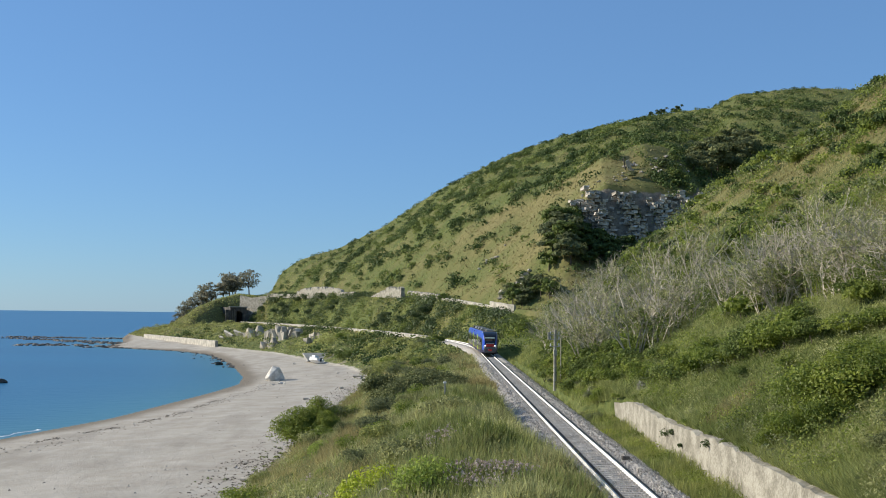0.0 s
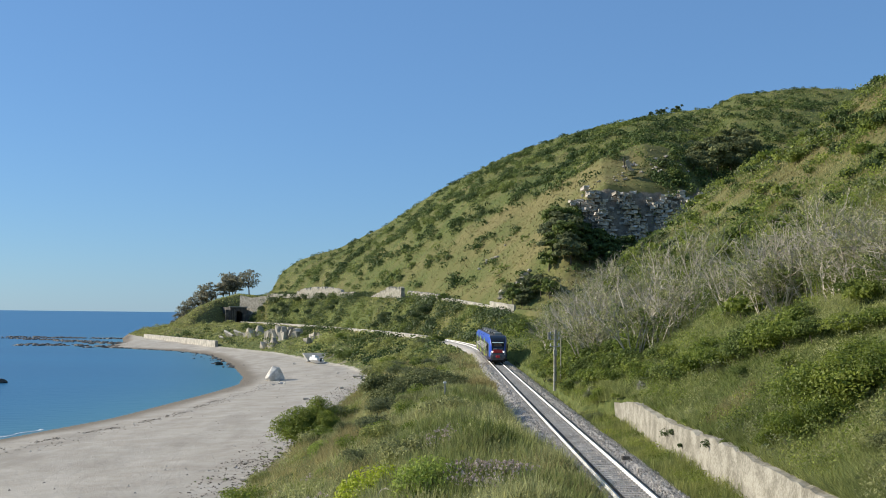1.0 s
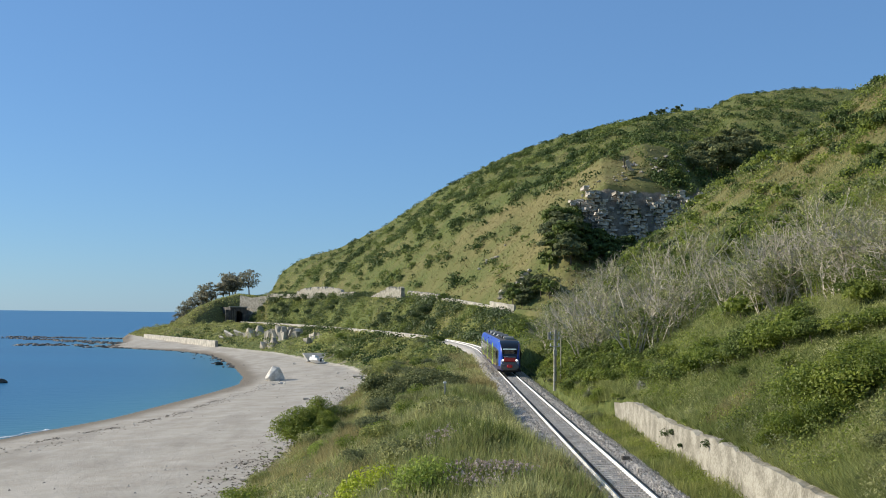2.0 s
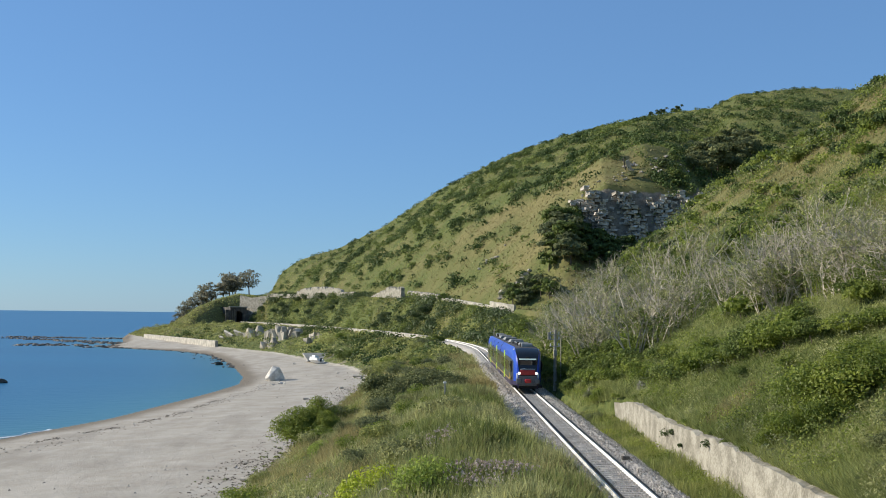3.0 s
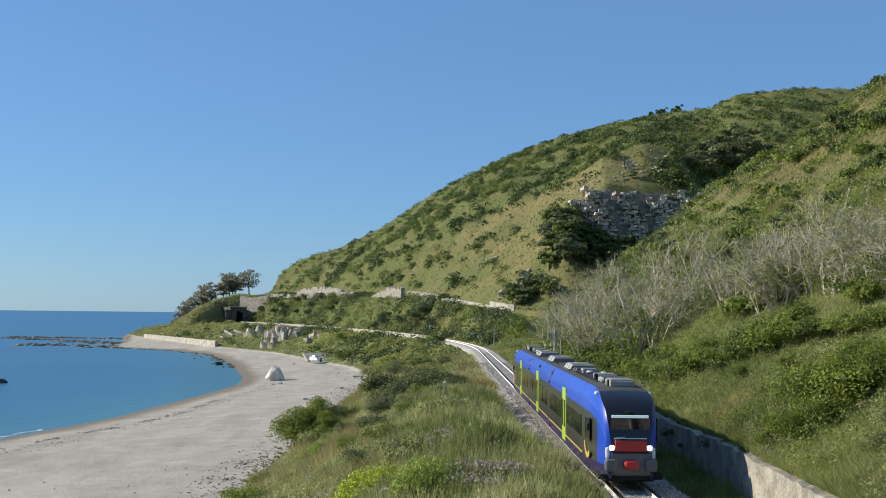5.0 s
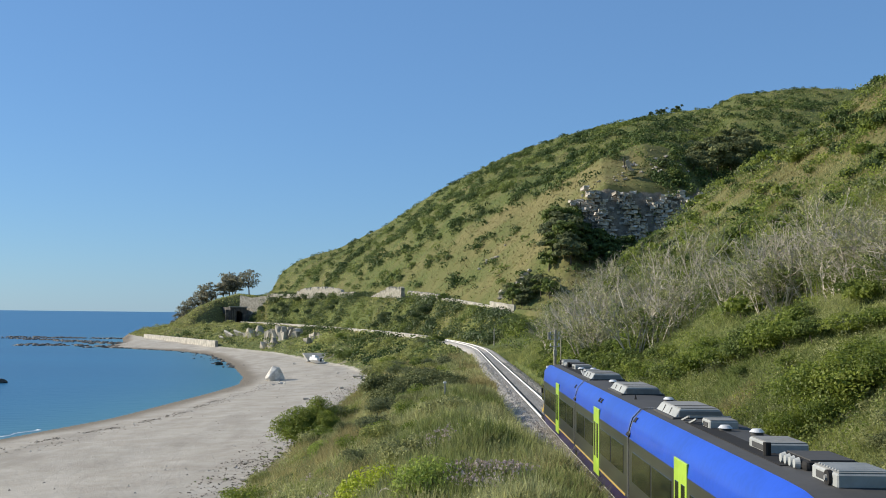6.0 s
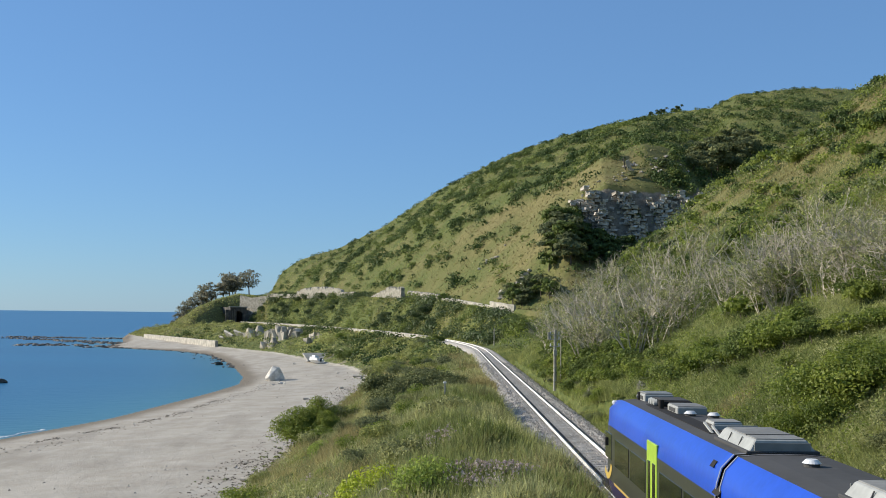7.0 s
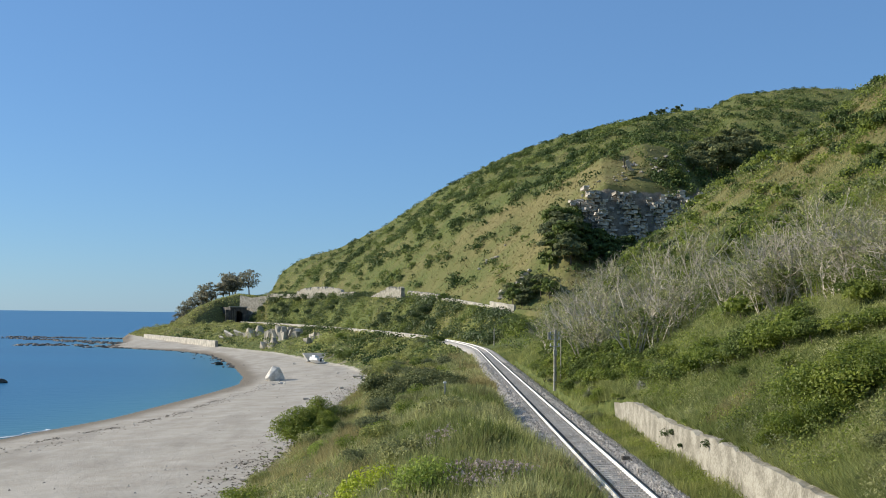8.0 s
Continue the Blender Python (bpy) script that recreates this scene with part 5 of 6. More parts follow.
def upper_slope_shrubs():
    kinds = [bush_kind("slope_shrub", (M_SCRUB, M_BRIGHTLEAF, M_HILLSCRUB)[i], 270 + i, 10, 46, 0.23, 0.8, ("olive green rounded shrub on the dry upper slope", "fresh green rounded shrub on the dry upper slope", "dark green rounded shrub on the dry upper slope")[i]) for i in range(3)]
    x, y = scatter(5200, (14, 108, 72, 250), lambda a, b: np.where((a / b < 0.43) & (a > 19 + 0.02 * b), (0.5 * slope_clump(a, b) + 0.012) * np.clip(90 / b, 0.3, 1), 0), 58)
    r = np.random.default_rng(59)
    place(kinds, [(float(a), float(b), float(r.uniform(0.9, 2.1) * (0.6 + b / 250))) for a, b in zip(x[:290], y[:290])], "shrubs on the upper slope", 11)


def near_slope_plants():
    def dens(x, y):
        p = wobble(x, y, 18, 26) * 0.55 + wobble(x, y, 7, 27) * 0.4
        hi = sstep(ground(x, y, False), 22, 36)
        far = sstep(y, 95, 125)
        base = np.clip(0.62 + 1.7 * p - 0.12 * hi, 0.05, 1)
        clump = 0.015 + 0.3 * slope_clump(x, y)
        return np.where((x > 12.8) & (np.abs(x / y) < 0.44), base * (1 - far) + clump * far, 0)
    x, y = scatter(30000, (12.8, 112, 30, 262), dens, 51)
    z = ground(x, y)
    r = np.random.default_rng(52)
    R = r.uniform(0.5, 1.15, len(x)) * (0.85 + y / 300) * (1 + 0.3 * sstep(y, 95, 125))
    mix = wobble(x, y, 15, 29) + 0.3 * r.normal(size=len(x))
    fresh, grey = mix > 0.1, mix < -0.45
    near = y < 85
    for nm, s, m, lb in (("slope_fresh_scrub", fresh, M_BRIGHTLEAF, "bright green low scrub on the near slope"), ("slope_scrub", ~fresh & ~grey, M_SCRUB, "olive green low scrub on the near slope"), ("slope_grey_scrub", grey, M_GREYLEAF, "grey-green low scrub on the near slope")):
        P = np.stack([x, y, z + R * np.where(y < 85, 0.42, 0.25)], -1)
        a, c = s & near, s & ~near
        v1, q1 = leaves(P[a], R[a] * 0.8, 80, R[a] * 0.12, 53, 0.8, 0.5, 0.5, 0.6)
        v2, q2 = leaves(P[c], R[c], 30, R[c] * 0.23, 54, 0.75, 0.45, 0.6)
        stuff(nm, np.concatenate([v1, v2]), np.concatenate([q1, q2 + len(v1)]), m, lb, "scrub")
    # small leafy weeds close by
    wy = 32 + 75 * r.random(6500)
    wx = WALL_X + 0.3 + (0.44 * wy - WALL_X) * r.random(6500)
    k = wobble(wx, wy, 6, 42) > -0.35
    wx, wy = wx[k], wy[k]
    WR = r.uniform(0.15, 0.4, len(wx))
    stuff("slope_weeds", *leaves(np.stack([wx, wy, ground(wx, wy) + WR * 0.5], -1), WR, 20, WR * 0.36, 57, 0.9, 0.4, 0.35), M_GRASS, "pale green leafy weeds on the near slope", "weeds")
    # grass between
    n = 125000
    y = 32 + 180 * r.random(n) ** 1.5
    x = 12.55 + (0.44 * y - 12.5) * r.random(n) ** 1.3
    k = (y < 84) | (x > 11)
    x, y = x[k], y[k]
    z = ground(x, y)
    H = r.uniform(0.15, 0.42, len(x)) * (0.8 + y / 200)
    dry = (sstep(z, 18, 30) * 0.85 + 0.35 * wobble(x, y, 12, 28)) > 0.34
    W = 0.018 + y * 0.0004
    for k, (s, m) in enumerate(((dry, M_STRAW), (~dry, M_SLOPEGRASS))):
        stuff("slope_dry_grass" if k == 0 else "slope_grass", *blades(np.stack([x[s], y[s], z[s]], -1), H[s], W[s], 55 + k, 0.75), m, "dry yellow grass on the upper slope" if k == 0 else "green grass on the near slope", "grass")


def bank_plants():
    r = np.random.default_rng(61)
    n = 130000
    y = 24 + 170 * r.random(n) ** 1.7
    x = -16 + 22.5 * r.random(n)
    u = offset(x, y)
    lip = 1.35 + 1.7 * sstep(y, 46, 66) * (1 - 0.55 * sstep(y, 95, 140))
    k = (u < -lip - 0.25) & (x > interp(y, TOE) + 0.5 + wobble(x, y, 6, 30)) & (np.abs(x / y) < 0.45)
    x, y = x[k], y[k]
    z = ground(x, y)
    p = wobble(x, y, 7, 31) * 0.6 + wobble(x, y, 2.5, 32) * 0.4
    H = np.clip(r.uniform(0.3, 0.75, len(x)) * (1 + 0.5 * p), 0.15, 1.2)
    W = 0.014 + y * 0.00034
    q = wobble(x, y, 9, 33) + 0.35 * r.normal(size=len(x))
    toeish = sstep(interp(y, TOE) + 9 - x, 0, 4)
    dry = q + 1.25 * toeish > 0.42
    dark = (~dry) & (q < -0.8)
    mid = ~(dry | dark)
    for k, (s, m, nm, lb) in enumerate(((dry, M_STRAW, "bank_dry_grass", "dry straw-coloured grass on the track bank"), (mid, M_GRASS, "bank_grass", "long green grass on the track bank"), (dark, M_BRIGHTLEAF, "bank_herbs", "fresh green herbs on the track bank"))):
        stuff(nm, *blades(np.stack([x[s], y[s], z[s]], -1), H[s], W[s], 62 + k, 0.55), m, lb, "grass")
    # tall grass on the mound beside the rails, and golden patches
    y = 34 + 70 * r.random(3400) ** 1.2
    x = -3.0 + 9.6 * r.random(3400)
    k = (offset(x, y) < -2.0 - 1.3 * sstep(y, 46, 66)) & (wobble(x, y, 8, 44) > -0.7)
    x, y = x[k], y[k]
    fresh = wobble(x, y, 11, 47) > 0.2
    for s, m, nm, lb in ((fresh, M_SLOPEGRASS, "mound_grass", "tall green grass tussocks on the mound beside the rails"), (~fresh, M_GRASS, "mound_pale_grass", "pale grey-green grass tussocks on the mound beside the rails")):
        stuff(nm, *tussocks(np.stack([x, y, ground(x, y)], -1)[s], 26, r.uniform(0.5, 1.05, s.sum()), (0.02 + y * 0.00035)[s], 73, 0.14), m, lb, "grass")
    pts = []
    for cx, cy, rx, ry, m in ((-8.0, 190, 3.4, 24, 5500), (-6.8, 76, 1.5, 8, 3800), (4.2, 110, 1.1, 9, 2600), (-2.5, 150, 1.6, 12, 2500)):
        a, d = r.uniform(0, 6.28, m), np.sqrt(r.random(m))
        pts.append(np.stack([cx + rx * d * np.cos(a), cy + ry * d * np.sin(a)], -1))
    x, y = np.concatenate(pts).T
    stuff("golden_grass", *blades(np.stack([x, y, ground(x, y)], -1), r.uniform(0.5, 1.0, len(x)), 0.018 + y * 0.0004, 74, 0.35), M_STRAW, "patches of golden dry grass on the bank", "grass")
    # tufts rooted in the face of the wall
    for tx, ty, tz, tr in ((12.2, 60.1, 9.46, 0.36), (12.2, 58.6, 9.7, 0.24), (12.2, 50.9, 10.0, 0.3), (12.2, 56.5, 9.3, 0.14)):
        tuft = tagged(new("wall_tuft"), "small dark green plant rooted in the stone wall", "plant", "plants in the wall")
        tuft.matrix_world = pose(tx, ty, tz)
        part_np("foliage", *leaves([(-0.05, 0, 0)], [tr], 120, 0.11, int(ty), 1.0, 0.3), M_DARKLEAF, tuft)
        part("stem", add_cyl(bmesh.new(), 0.02, 0.012, 0.22, pose(0.12, 0, -0.06, 0, -60, 0), 6), M_BARK, tuft)
    # long grass hanging over the retaining wall
    n = 11000
    y = r.uniform(28, 90, n)
    x = WALL_X + 0.18 + r.exponential(0.35, n)
    z = np.maximum(ground(x, y), WALL_TOP - 0.1)
    keep = wobble(y, y, 7, 41) + 0.8 * r.random(n) > -0.1
    stuff("wall_grass", *blades(np.stack([x, y, z], -1)[keep], r.uniform(0.2, 0.6, n)[keep], (0.02 + y * 0.0003)[keep], 69, 0.5), M_SLOPEGRASS, "long grass growing along the top of the wall", "grass")
    # leafy weeds
    n = 10000
    y = 26 + 120 * r.random(n) ** 1.6
    x = -15 + 21 * r.random(n)
    k = (offset(x, y) < -1.6 - 1.6 * sstep(y, 46, 66)) & (x > interp(y, TOE) + 1.5) & (wobble(x, y, 5, 34) > -0.2)
    x, y = x[k], y[k]
    z = ground(x, y)
    R = r.uniform(0.2, 0.6, len(x))
    stuff("bank_weeds", *leaves(np.stack([x, y, z + R * 0.4], -1), R, 22, R * 0.27, 66, 0.9, 0.45, 0.45, 0.55), M_GRASS, "leafy green weeds on the track bank", "weeds")
    # strip between ballast and retaining wall
    n = 40000
    y = 34 + 190 * r.random(n) ** 1.5
    u = 2.7 + r.random(n) * np.where(y < 84, 2.0, 5.0) + 0.4 * wobble(y, y, 5, 35)
    x = track_x(y) + u
    z = ground(x, y)
    H = r.uniform(0.15, 0.6, n) * (0.7 + 0.5 * (wobble(x, y, 6, 36) > 0)) * np.where(u > 3.8, 1.35, 1.0)
    dry = wobble(x, y, 5, 37) > -0.1
    for k, s in enumerate((dry, ~dry)):
        stuff("verge_dry_grass" if k == 0 else "verge_grass", *blades(np.stack([x[s], y[s], z[s]], -1), H[s], (0.015 + y * 0.00035)[s], 67 + k, 0.35), M_HILLGRASS if k == 0 else M_SLOPEGRASS, "yellowed grass strip beside the ballast" if k == 0 else "green grass strip beside the ballast", "grass")
    n = 1500
    y = 36 + 70 * r.random(n)
    x = 10.7 + 1.5 * r.random(n) ** 0.7
    k = wobble(x, y, 5, 45) > -0.5
    x, y = x[k], y[k]
    R = r.uniform(0.15, 0.42, len(x))
    stuff("verge_weeds", *leaves(np.stack([x, y, ground(x, y) + R * 0.7], -1), R, 22, R * 0.3, 75, 1.1, 0.4, 0.4, 0.55), M_BRIGHTLEAF, "yellow-green leafy weeds between ballast and wall", "weeds")
    # mauve flowers
    pts = []
    for cx, cy, rad, m in ((1.6, 41.5, 1.5, 420), (2.6, 43.0, 1.2, 220), (-0.2, 52.5, 1.0, 110), (-6.0, 50, 1.6, 120), (-9.0, 62, 1.8, 120)):
        a, d = r.uniform(0, 6.28, m), np.sqrt(r.random(m)) * rad
        pts.append(np.stack([cx + d * np.cos(a), cy + 1.4 * d * np.sin(a)], -1))
    xy = np.concatenate(pts)
    z = ground(xy[:, 0], xy[:, 1]) + r.uniform(0.35, 0.75, len(xy))
    stuff("mauve_flowers", *leaves(np.column_stack([xy, z]), np.full(len(xy), 0.05), 6, 0.085, 70, 1.0, 0.3, 0.7), M_FLOWER, "cluster of mauve stock flowers in the grass", "flowers")
    # sparse plants and wrack on the sand near the bank
    n = 300
    y = r.uniform(80, 240, n)
    x = interp(y, TOE) - r.exponential(0.7, n)
    z = ground(x, y)
    R = r.uniform(0.12, 0.4, n)
    stuff("beach_plants", *leaves(np.column_stack([x, y, z]), R, 10, R * 0.7, 71, 0.5, 0.3), M_SCRUB, "sparse low plants at the sand's edge", "plants")
    n = 260
    y = r.uniform(90, 250, n)
    f = np.where(r.random(n) < 0.75, 0.3 + 0.03 * r.normal(size=n), r.random(n))
    x = interp(y, SHORE) + f * (interp(y, TOE) - interp(y, SHORE)) + 0.5 * wobble(y, y, 12, 38)
    z = ground(x, y)
    stuff("beach_wrack", *leaves(np.column_stack([x, y, z + 0.02]), np.full(n, 0.15), 4, 0.16, 72, 0.15, 0.1, 0.4), M_BARK, "dark weed and driftwood scraps along the tide line", "wrack")


def beach_stones():
    r = np.random.default_rng(90)
    n = 1500
    y = 80 + 180 * r.random(n)
    t = np.where(r.random(n) < 0.5, 1 - r.exponential(0.08, n), np.where(r.random(n) < 0.6, 0.28 + 0.04 * r.normal(size=n), r.random(n)))
    x = interp(y, SHORE) + np.clip(t, 0.05, 1.05) * (interp(y, TOE) - interp(y, SHORE))
    s = 0.04 + 0.16 * r.random(n) ** 3
    base = np.array([(1, 0, -0.2), (-0.5, 0.87, -0.2), (-0.5, -0.87, -0.2), (0, 0, 0.6)])
    v = base[None] * s[:, None, None] * r.uniform(0.6, 1.4, (n, 4, 3)) + np.stack([x, y, ground(x, y)], -1)[:, None]
    f = np.array([(0, 1, 3), (1, 2, 3), (2, 0, 3)])[None] + (np.arange(n) * 4)[:, None, None]
    stuff("beach_pebbles", v.reshape(-1, 3), f.reshape(-1, 3), M_STONES, "scattered grey pebbles on the sand", "pebbles")
    # pale driftwood logs at the foot of the bank
    for i, (x, y, a, ln) in enumerate(((-16.6, 238, 8, 5.0), (-15.8, 92, -20, 1.6), (-18.5, 205, 60, 1.2), (-22, 180, 20, 0.9))):
        ob = tagged(new("driftwood_log"), "pale bleached driftwood log lying on the sand", "log", "driftwood on the beach")
        ob.matrix_world = pose(x, y, gz(x, y) + 0.14, 0, 0, a)
        part("trunk", add_cyl(bmesh.new(), 0.17, 0.1, ln, pose(-ln / 2, 0, 0, 0, 90, 0), 9), M_TWIG, ob)
        part("branch_stub", add_cyl(bmesh.new(), 0.06, 0.03, ln * 0.22, pose(ln * 0.1, 0, 0.05, 40, 20, 0), 7), M_TWIG, ob)


beach_stones()
hill_plants()
cape_plants()
upper_slope_shrubs()
near_slope_plants()
bank_plants()


def build_foam(y0, y1, out, seed):
    """A thin broken line of foam along the water's edge."""
    ys = np.arange(y0, y1, 0.8)
    xs = interp(ys, SHORE) - out + 0.4 * wobble(ys, ys, 9, seed)
    w = np.clip(0.26 + 0.16 * wobble(ys, ys, 9, seed + 1), 0.14, 0.6)
    v = np.concatenate([np.stack([xs - w, ys, np.full_like(ys, 0.05)], -1), np.stack([xs, ys, np.full_like(ys, 0.1)], -1), np.stack([xs + w, ys, np.full_like(ys, 0.03)], -1)])
    n = len(ys)
    q = [(k * n + i, k * n + n + i, k * n + n + i + 1, k * n + i + 1) for k in range(2) for i in range(n - 1)]
    return tagged(new("wave_foam", mesh_np("wave_foam", v, q, M_FOAM)), "thin white line of foam on the water's edge", "foam", "foam lines on the shore")


M_FOAM = mat("foam", (0.55, 0.58, 0.6), (0.82, 0.83, 0.83), 1.5, 9, 0.7, bump=0.3)
FOAM = [build_foam(126, 146, 1.1, 80)]


def build_wrack():
    """Dark dried weed and twigs washed up in a broken line on the sand and at the foot of the bank."""
    r = np.random.default_rng(91)
    y = 60 + 130 * r.random(1500) ** 1.4
    x = interp(y, SHORE) + 9.0 + 1.2 * wobble(y, y, 40, 92) + 0.5 * r.normal(size=1500)
    k = wobble(y, y, 17, 93) > -0.1
    y2 = np.where(r.random(1900) < 0.5, 46 + 60 * r.random(1900), 100 + 110 * r.random(1900))
    x2 = interp(y2, TOE) - 0.3 - 5.0 * r.random(1900) ** 2.0
    x, y = np.concatenate([x[k], x2]), np.concatenate([y[k], y2])
    k = (np.abs(x / y) < 0.44) & (x < interp(y, TOE) + 0.2)
    x, y = x[k], y[k]
    R = r.uniform(0.08, 0.22, len(x))
    stuff("beach_wrack", *leaves(np.stack([x, y, ground(x, y) + 0.03], -1), R, 4, R * 0.8, 94, 0.2, 0.2, 0.5), M_BARK, "scattered dark dry seaweed and twigs on the sand", "seaweed")


build_wrack()
# ------------------------------------------------------------ train
LENGTH, JOINT_A, JOINT_B = 53.2, 19.45, 34.3


def paint(name, c, rough=0.35, spec=0.5, coat=0.25, metal=0.0, dirt=0.8):
    m = mat(name, tuple(v * dirt for v in c), c, 0.35, 5, rough, metal, bump=0.02, spec=spec)
    m.node_tree.nodes["Principled BSDF"].inputs["Coat Weight"].default_value = coat
    m.node_tree.nodes["Principled BSDF"].inputs["Coat Roughness"].default_value = 0.15
    return m


def glow(name, c, strength):
    m = bpy.data.materials.new(name)
    m.use_nodes = True
    b = m.node_tree.nodes["Principled BSDF"]
    b.inputs["Base Color"].default_value = (*c, 1)
    b.inputs["Emission Color"].default_value = (*c, 1)
    b.inputs["Emission Strength"].default_value = strength
    return m


T_BLUE = paint("train_blue", (0.012, 0.068, 0.5), 0.33)
T_SIDE = paint("train_dark_grey", (0.05, 0.052, 0.045), 0.28)
T_SKIRT = paint("train_violet_skirt", (0.035, 0.025, 0.085), 0.45)
T_ROOF = paint("train_roof_grey", (0.075, 0.073, 0.07), 0.75, 0.3, 0.0)
T_BOX = paint("train_unit_grey", (0.27, 0.265, 0.245), 0.6, 0.3, 0.0, dirt=0.7)
T_PALE = paint("train_unit_pale", (0.4, 0.405, 0.38), 0.55, 0.3, 0.0, dirt=0.75)
T_MASK = paint("train_black_mask", (0.012, 0.012, 0.014), 0.2)
T_GLASS = paint("train_dark_glass", (0.008, 0.01, 0.012), 0.05, 0.6, 0.5)
T_LIME = paint("train_lime_door", (0.42, 0.62, 0.06), 0.4)
T_YELLOW = paint("train_yellow_line", (0.6, 0.42, 0.1), 0.45)
T_RED = paint("train_red", (0.6, 0.03, 0.03), 0.4)
T_GREY = paint("train_bumper_grey", (0.15, 0.15, 0.155), 0.45)
T_SILVER = paint("train_silver", (0.3, 0.3, 0.31), 0.4)
T_UNDER = paint("train_underframe", (0.03, 0.028, 0.026), 0.85, 0.2, 0.0)
T_WHITE = paint("train_white", (0.75, 0.75, 0.74), 0.4)
T_LAMP = glow("train_headlamp", (1.0, 0.97, 0.9), 1.3)
T_SIGN = glow("train_display", (0.62, 0.78, 0.74), 0.35)

NOSE = [(0.0, 0.84, 1.5), (0.06, 0.95, 2.0), (0.22, 1.04, 2.7), (0.5, 1.12, 3.18), (1.05, 1.22, 3.58), (1.9, 1.34, 3.84), (2.9, 1.42, 3.93), (4.0, 1.44, 3.95)]


def ring(w, top):
    zb = min(3.02, 0.75 * top)
    k = 0.7 + 0.16 * min(1.0, max(0.0, (3.94 - top) / 0.25))
    half = [(0.93 * w, 0.42), (w, 0.98), (w, zb), (0.975 * w, zb + 0.3 * (top - zb)), ((0.2 + k) * w if k < 0.75 else 0.96 * w, zb + 0.66 * (top - zb)), (k * w, top - 0.03), (0.5 * k * w, top + 0.01)]
    return [(-a, b) for a, b in half] + [(0, top + 0.02)] + [(a, b) for a, b in half[::-1]]


def module(name, d0, d1, nose, label):
    """A car of the railcar between the distances d0 and d1 behind its tip. nose: -1 at the front, 1 at the back, 0 none."""
    car = new(name)
    if nose:
        secs = [(d, w, t) for d, w, t in NOSE] + [(d1 - d0, 1.44, 3.95)]
        secs = [((d0 + d) if nose < 0 else (d1 - d), w, t) for d, w, t in secs]
    else:
        secs = [(d0, 1.44, 3.95), (d1, 1.44, 3.95)]
    V = np.array([[(x, -d, z) for x, z in ring(w, t)] for d, w, t in secs])

    def strip(cols, lo=0, hi=None):
        sub = V[lo:hi][:, cols]
        n, k = sub.shape[:2]
        idx = np.arange(n * k).reshape(n, k)
        q = np.stack([idx[:-1, :-1], idx[:-1, 1:], idx[1:, 1:], idx[1:, :-1]], -1).reshape(-1, 4)
        return sub.reshape(-1, 3), (q if nose > 0 or not nose else q[:, ::-1])

    cut = 5 if nose else 0
    for cols, nm, m in (([0, 1], "skirt", T_SKIRT), ([13, 14], "skirt", T_SKIRT), ([1, 2], "side_panel", T_SIDE), ([12, 13], "side_panel", T_SIDE),
                        ([2, 3, 4, 5], "roof_cove", T_BLUE), ([9, 10, 11, 12], "roof_cove", T_BLUE)):
        lo = 4 if (nm == "side_panel" and nose) else 0
        part_np(nm, *strip(cols, lo), m, car, smooth=(nm == "roof_cove"))
    if nose:
        for cols in ([1, 2], [12, 13]):
            part_np("cab_side", *strip(cols, 0, 5), T_BLUE, car, "blue cab corner")
        part_np("nose_mask", *strip([5, 6, 7, 8, 9], 0, cut + 1), T_MASK, car, "glossy black cab front", True)
    part_np("roof", *strip([5, 6, 7, 8, 9], cut), T_ROOF, car)
    part("floor_pan", box(2.6, abs(d1 - d0) - (1.2 if nose else 0), 0.2, pose(0, -(d0 + d1) / 2 - (0.5 * -nose * -1 if nose else 0), 0.5)), T_UNDER, car)
    return car


def side_details(car, d0, d1, doors, windows):
    for sx in (-1, 1):
        x = sx * 1.443
        for d in doors:
            leaf = part("door", box(0.07, 1.5, 2.62, pose(x - sx * 0.01, -d, 2.0), 0.015), T_LIME, car, "lime green double door")
            for o in (-0.37, 0.37):
                part("door_window", box(0.02, 0.42, 1.35, pose(x + sx * 0.027, -d + o, 2.05), 0.008), T_GLASS, leaf)
        for a, b in windows:
            part("window", box(0.03, b - a, 0.95, pose(x, -(a + b) / 2, 2.12)), T_GLASS, car, "dark tinted window")
        part("stripe", box(0.02, abs(d1 - d0) - 0.1, 0.07, pose(x + sx * 0.002, -(d0 + d1) / 2, 0.99)), T_YELLOW, car, "yellow stripe")


def bogie(car, d):
    for sx in (-1, 1):
        part("bogie_frame", box(0.18, 3.0, 0.3, pose(sx * 1.05, -d, 0.55), 0.04), T_UNDER, car)
        for o in (-1.05, 1.05):
            part("wheel", add_cyl(bmesh.new(), 0.43, 0.43, 0.12, pose(sx * 0.75 - 0.06, -d + o, 0.43, 0, 90, 0), 20), T_UNDER, car)


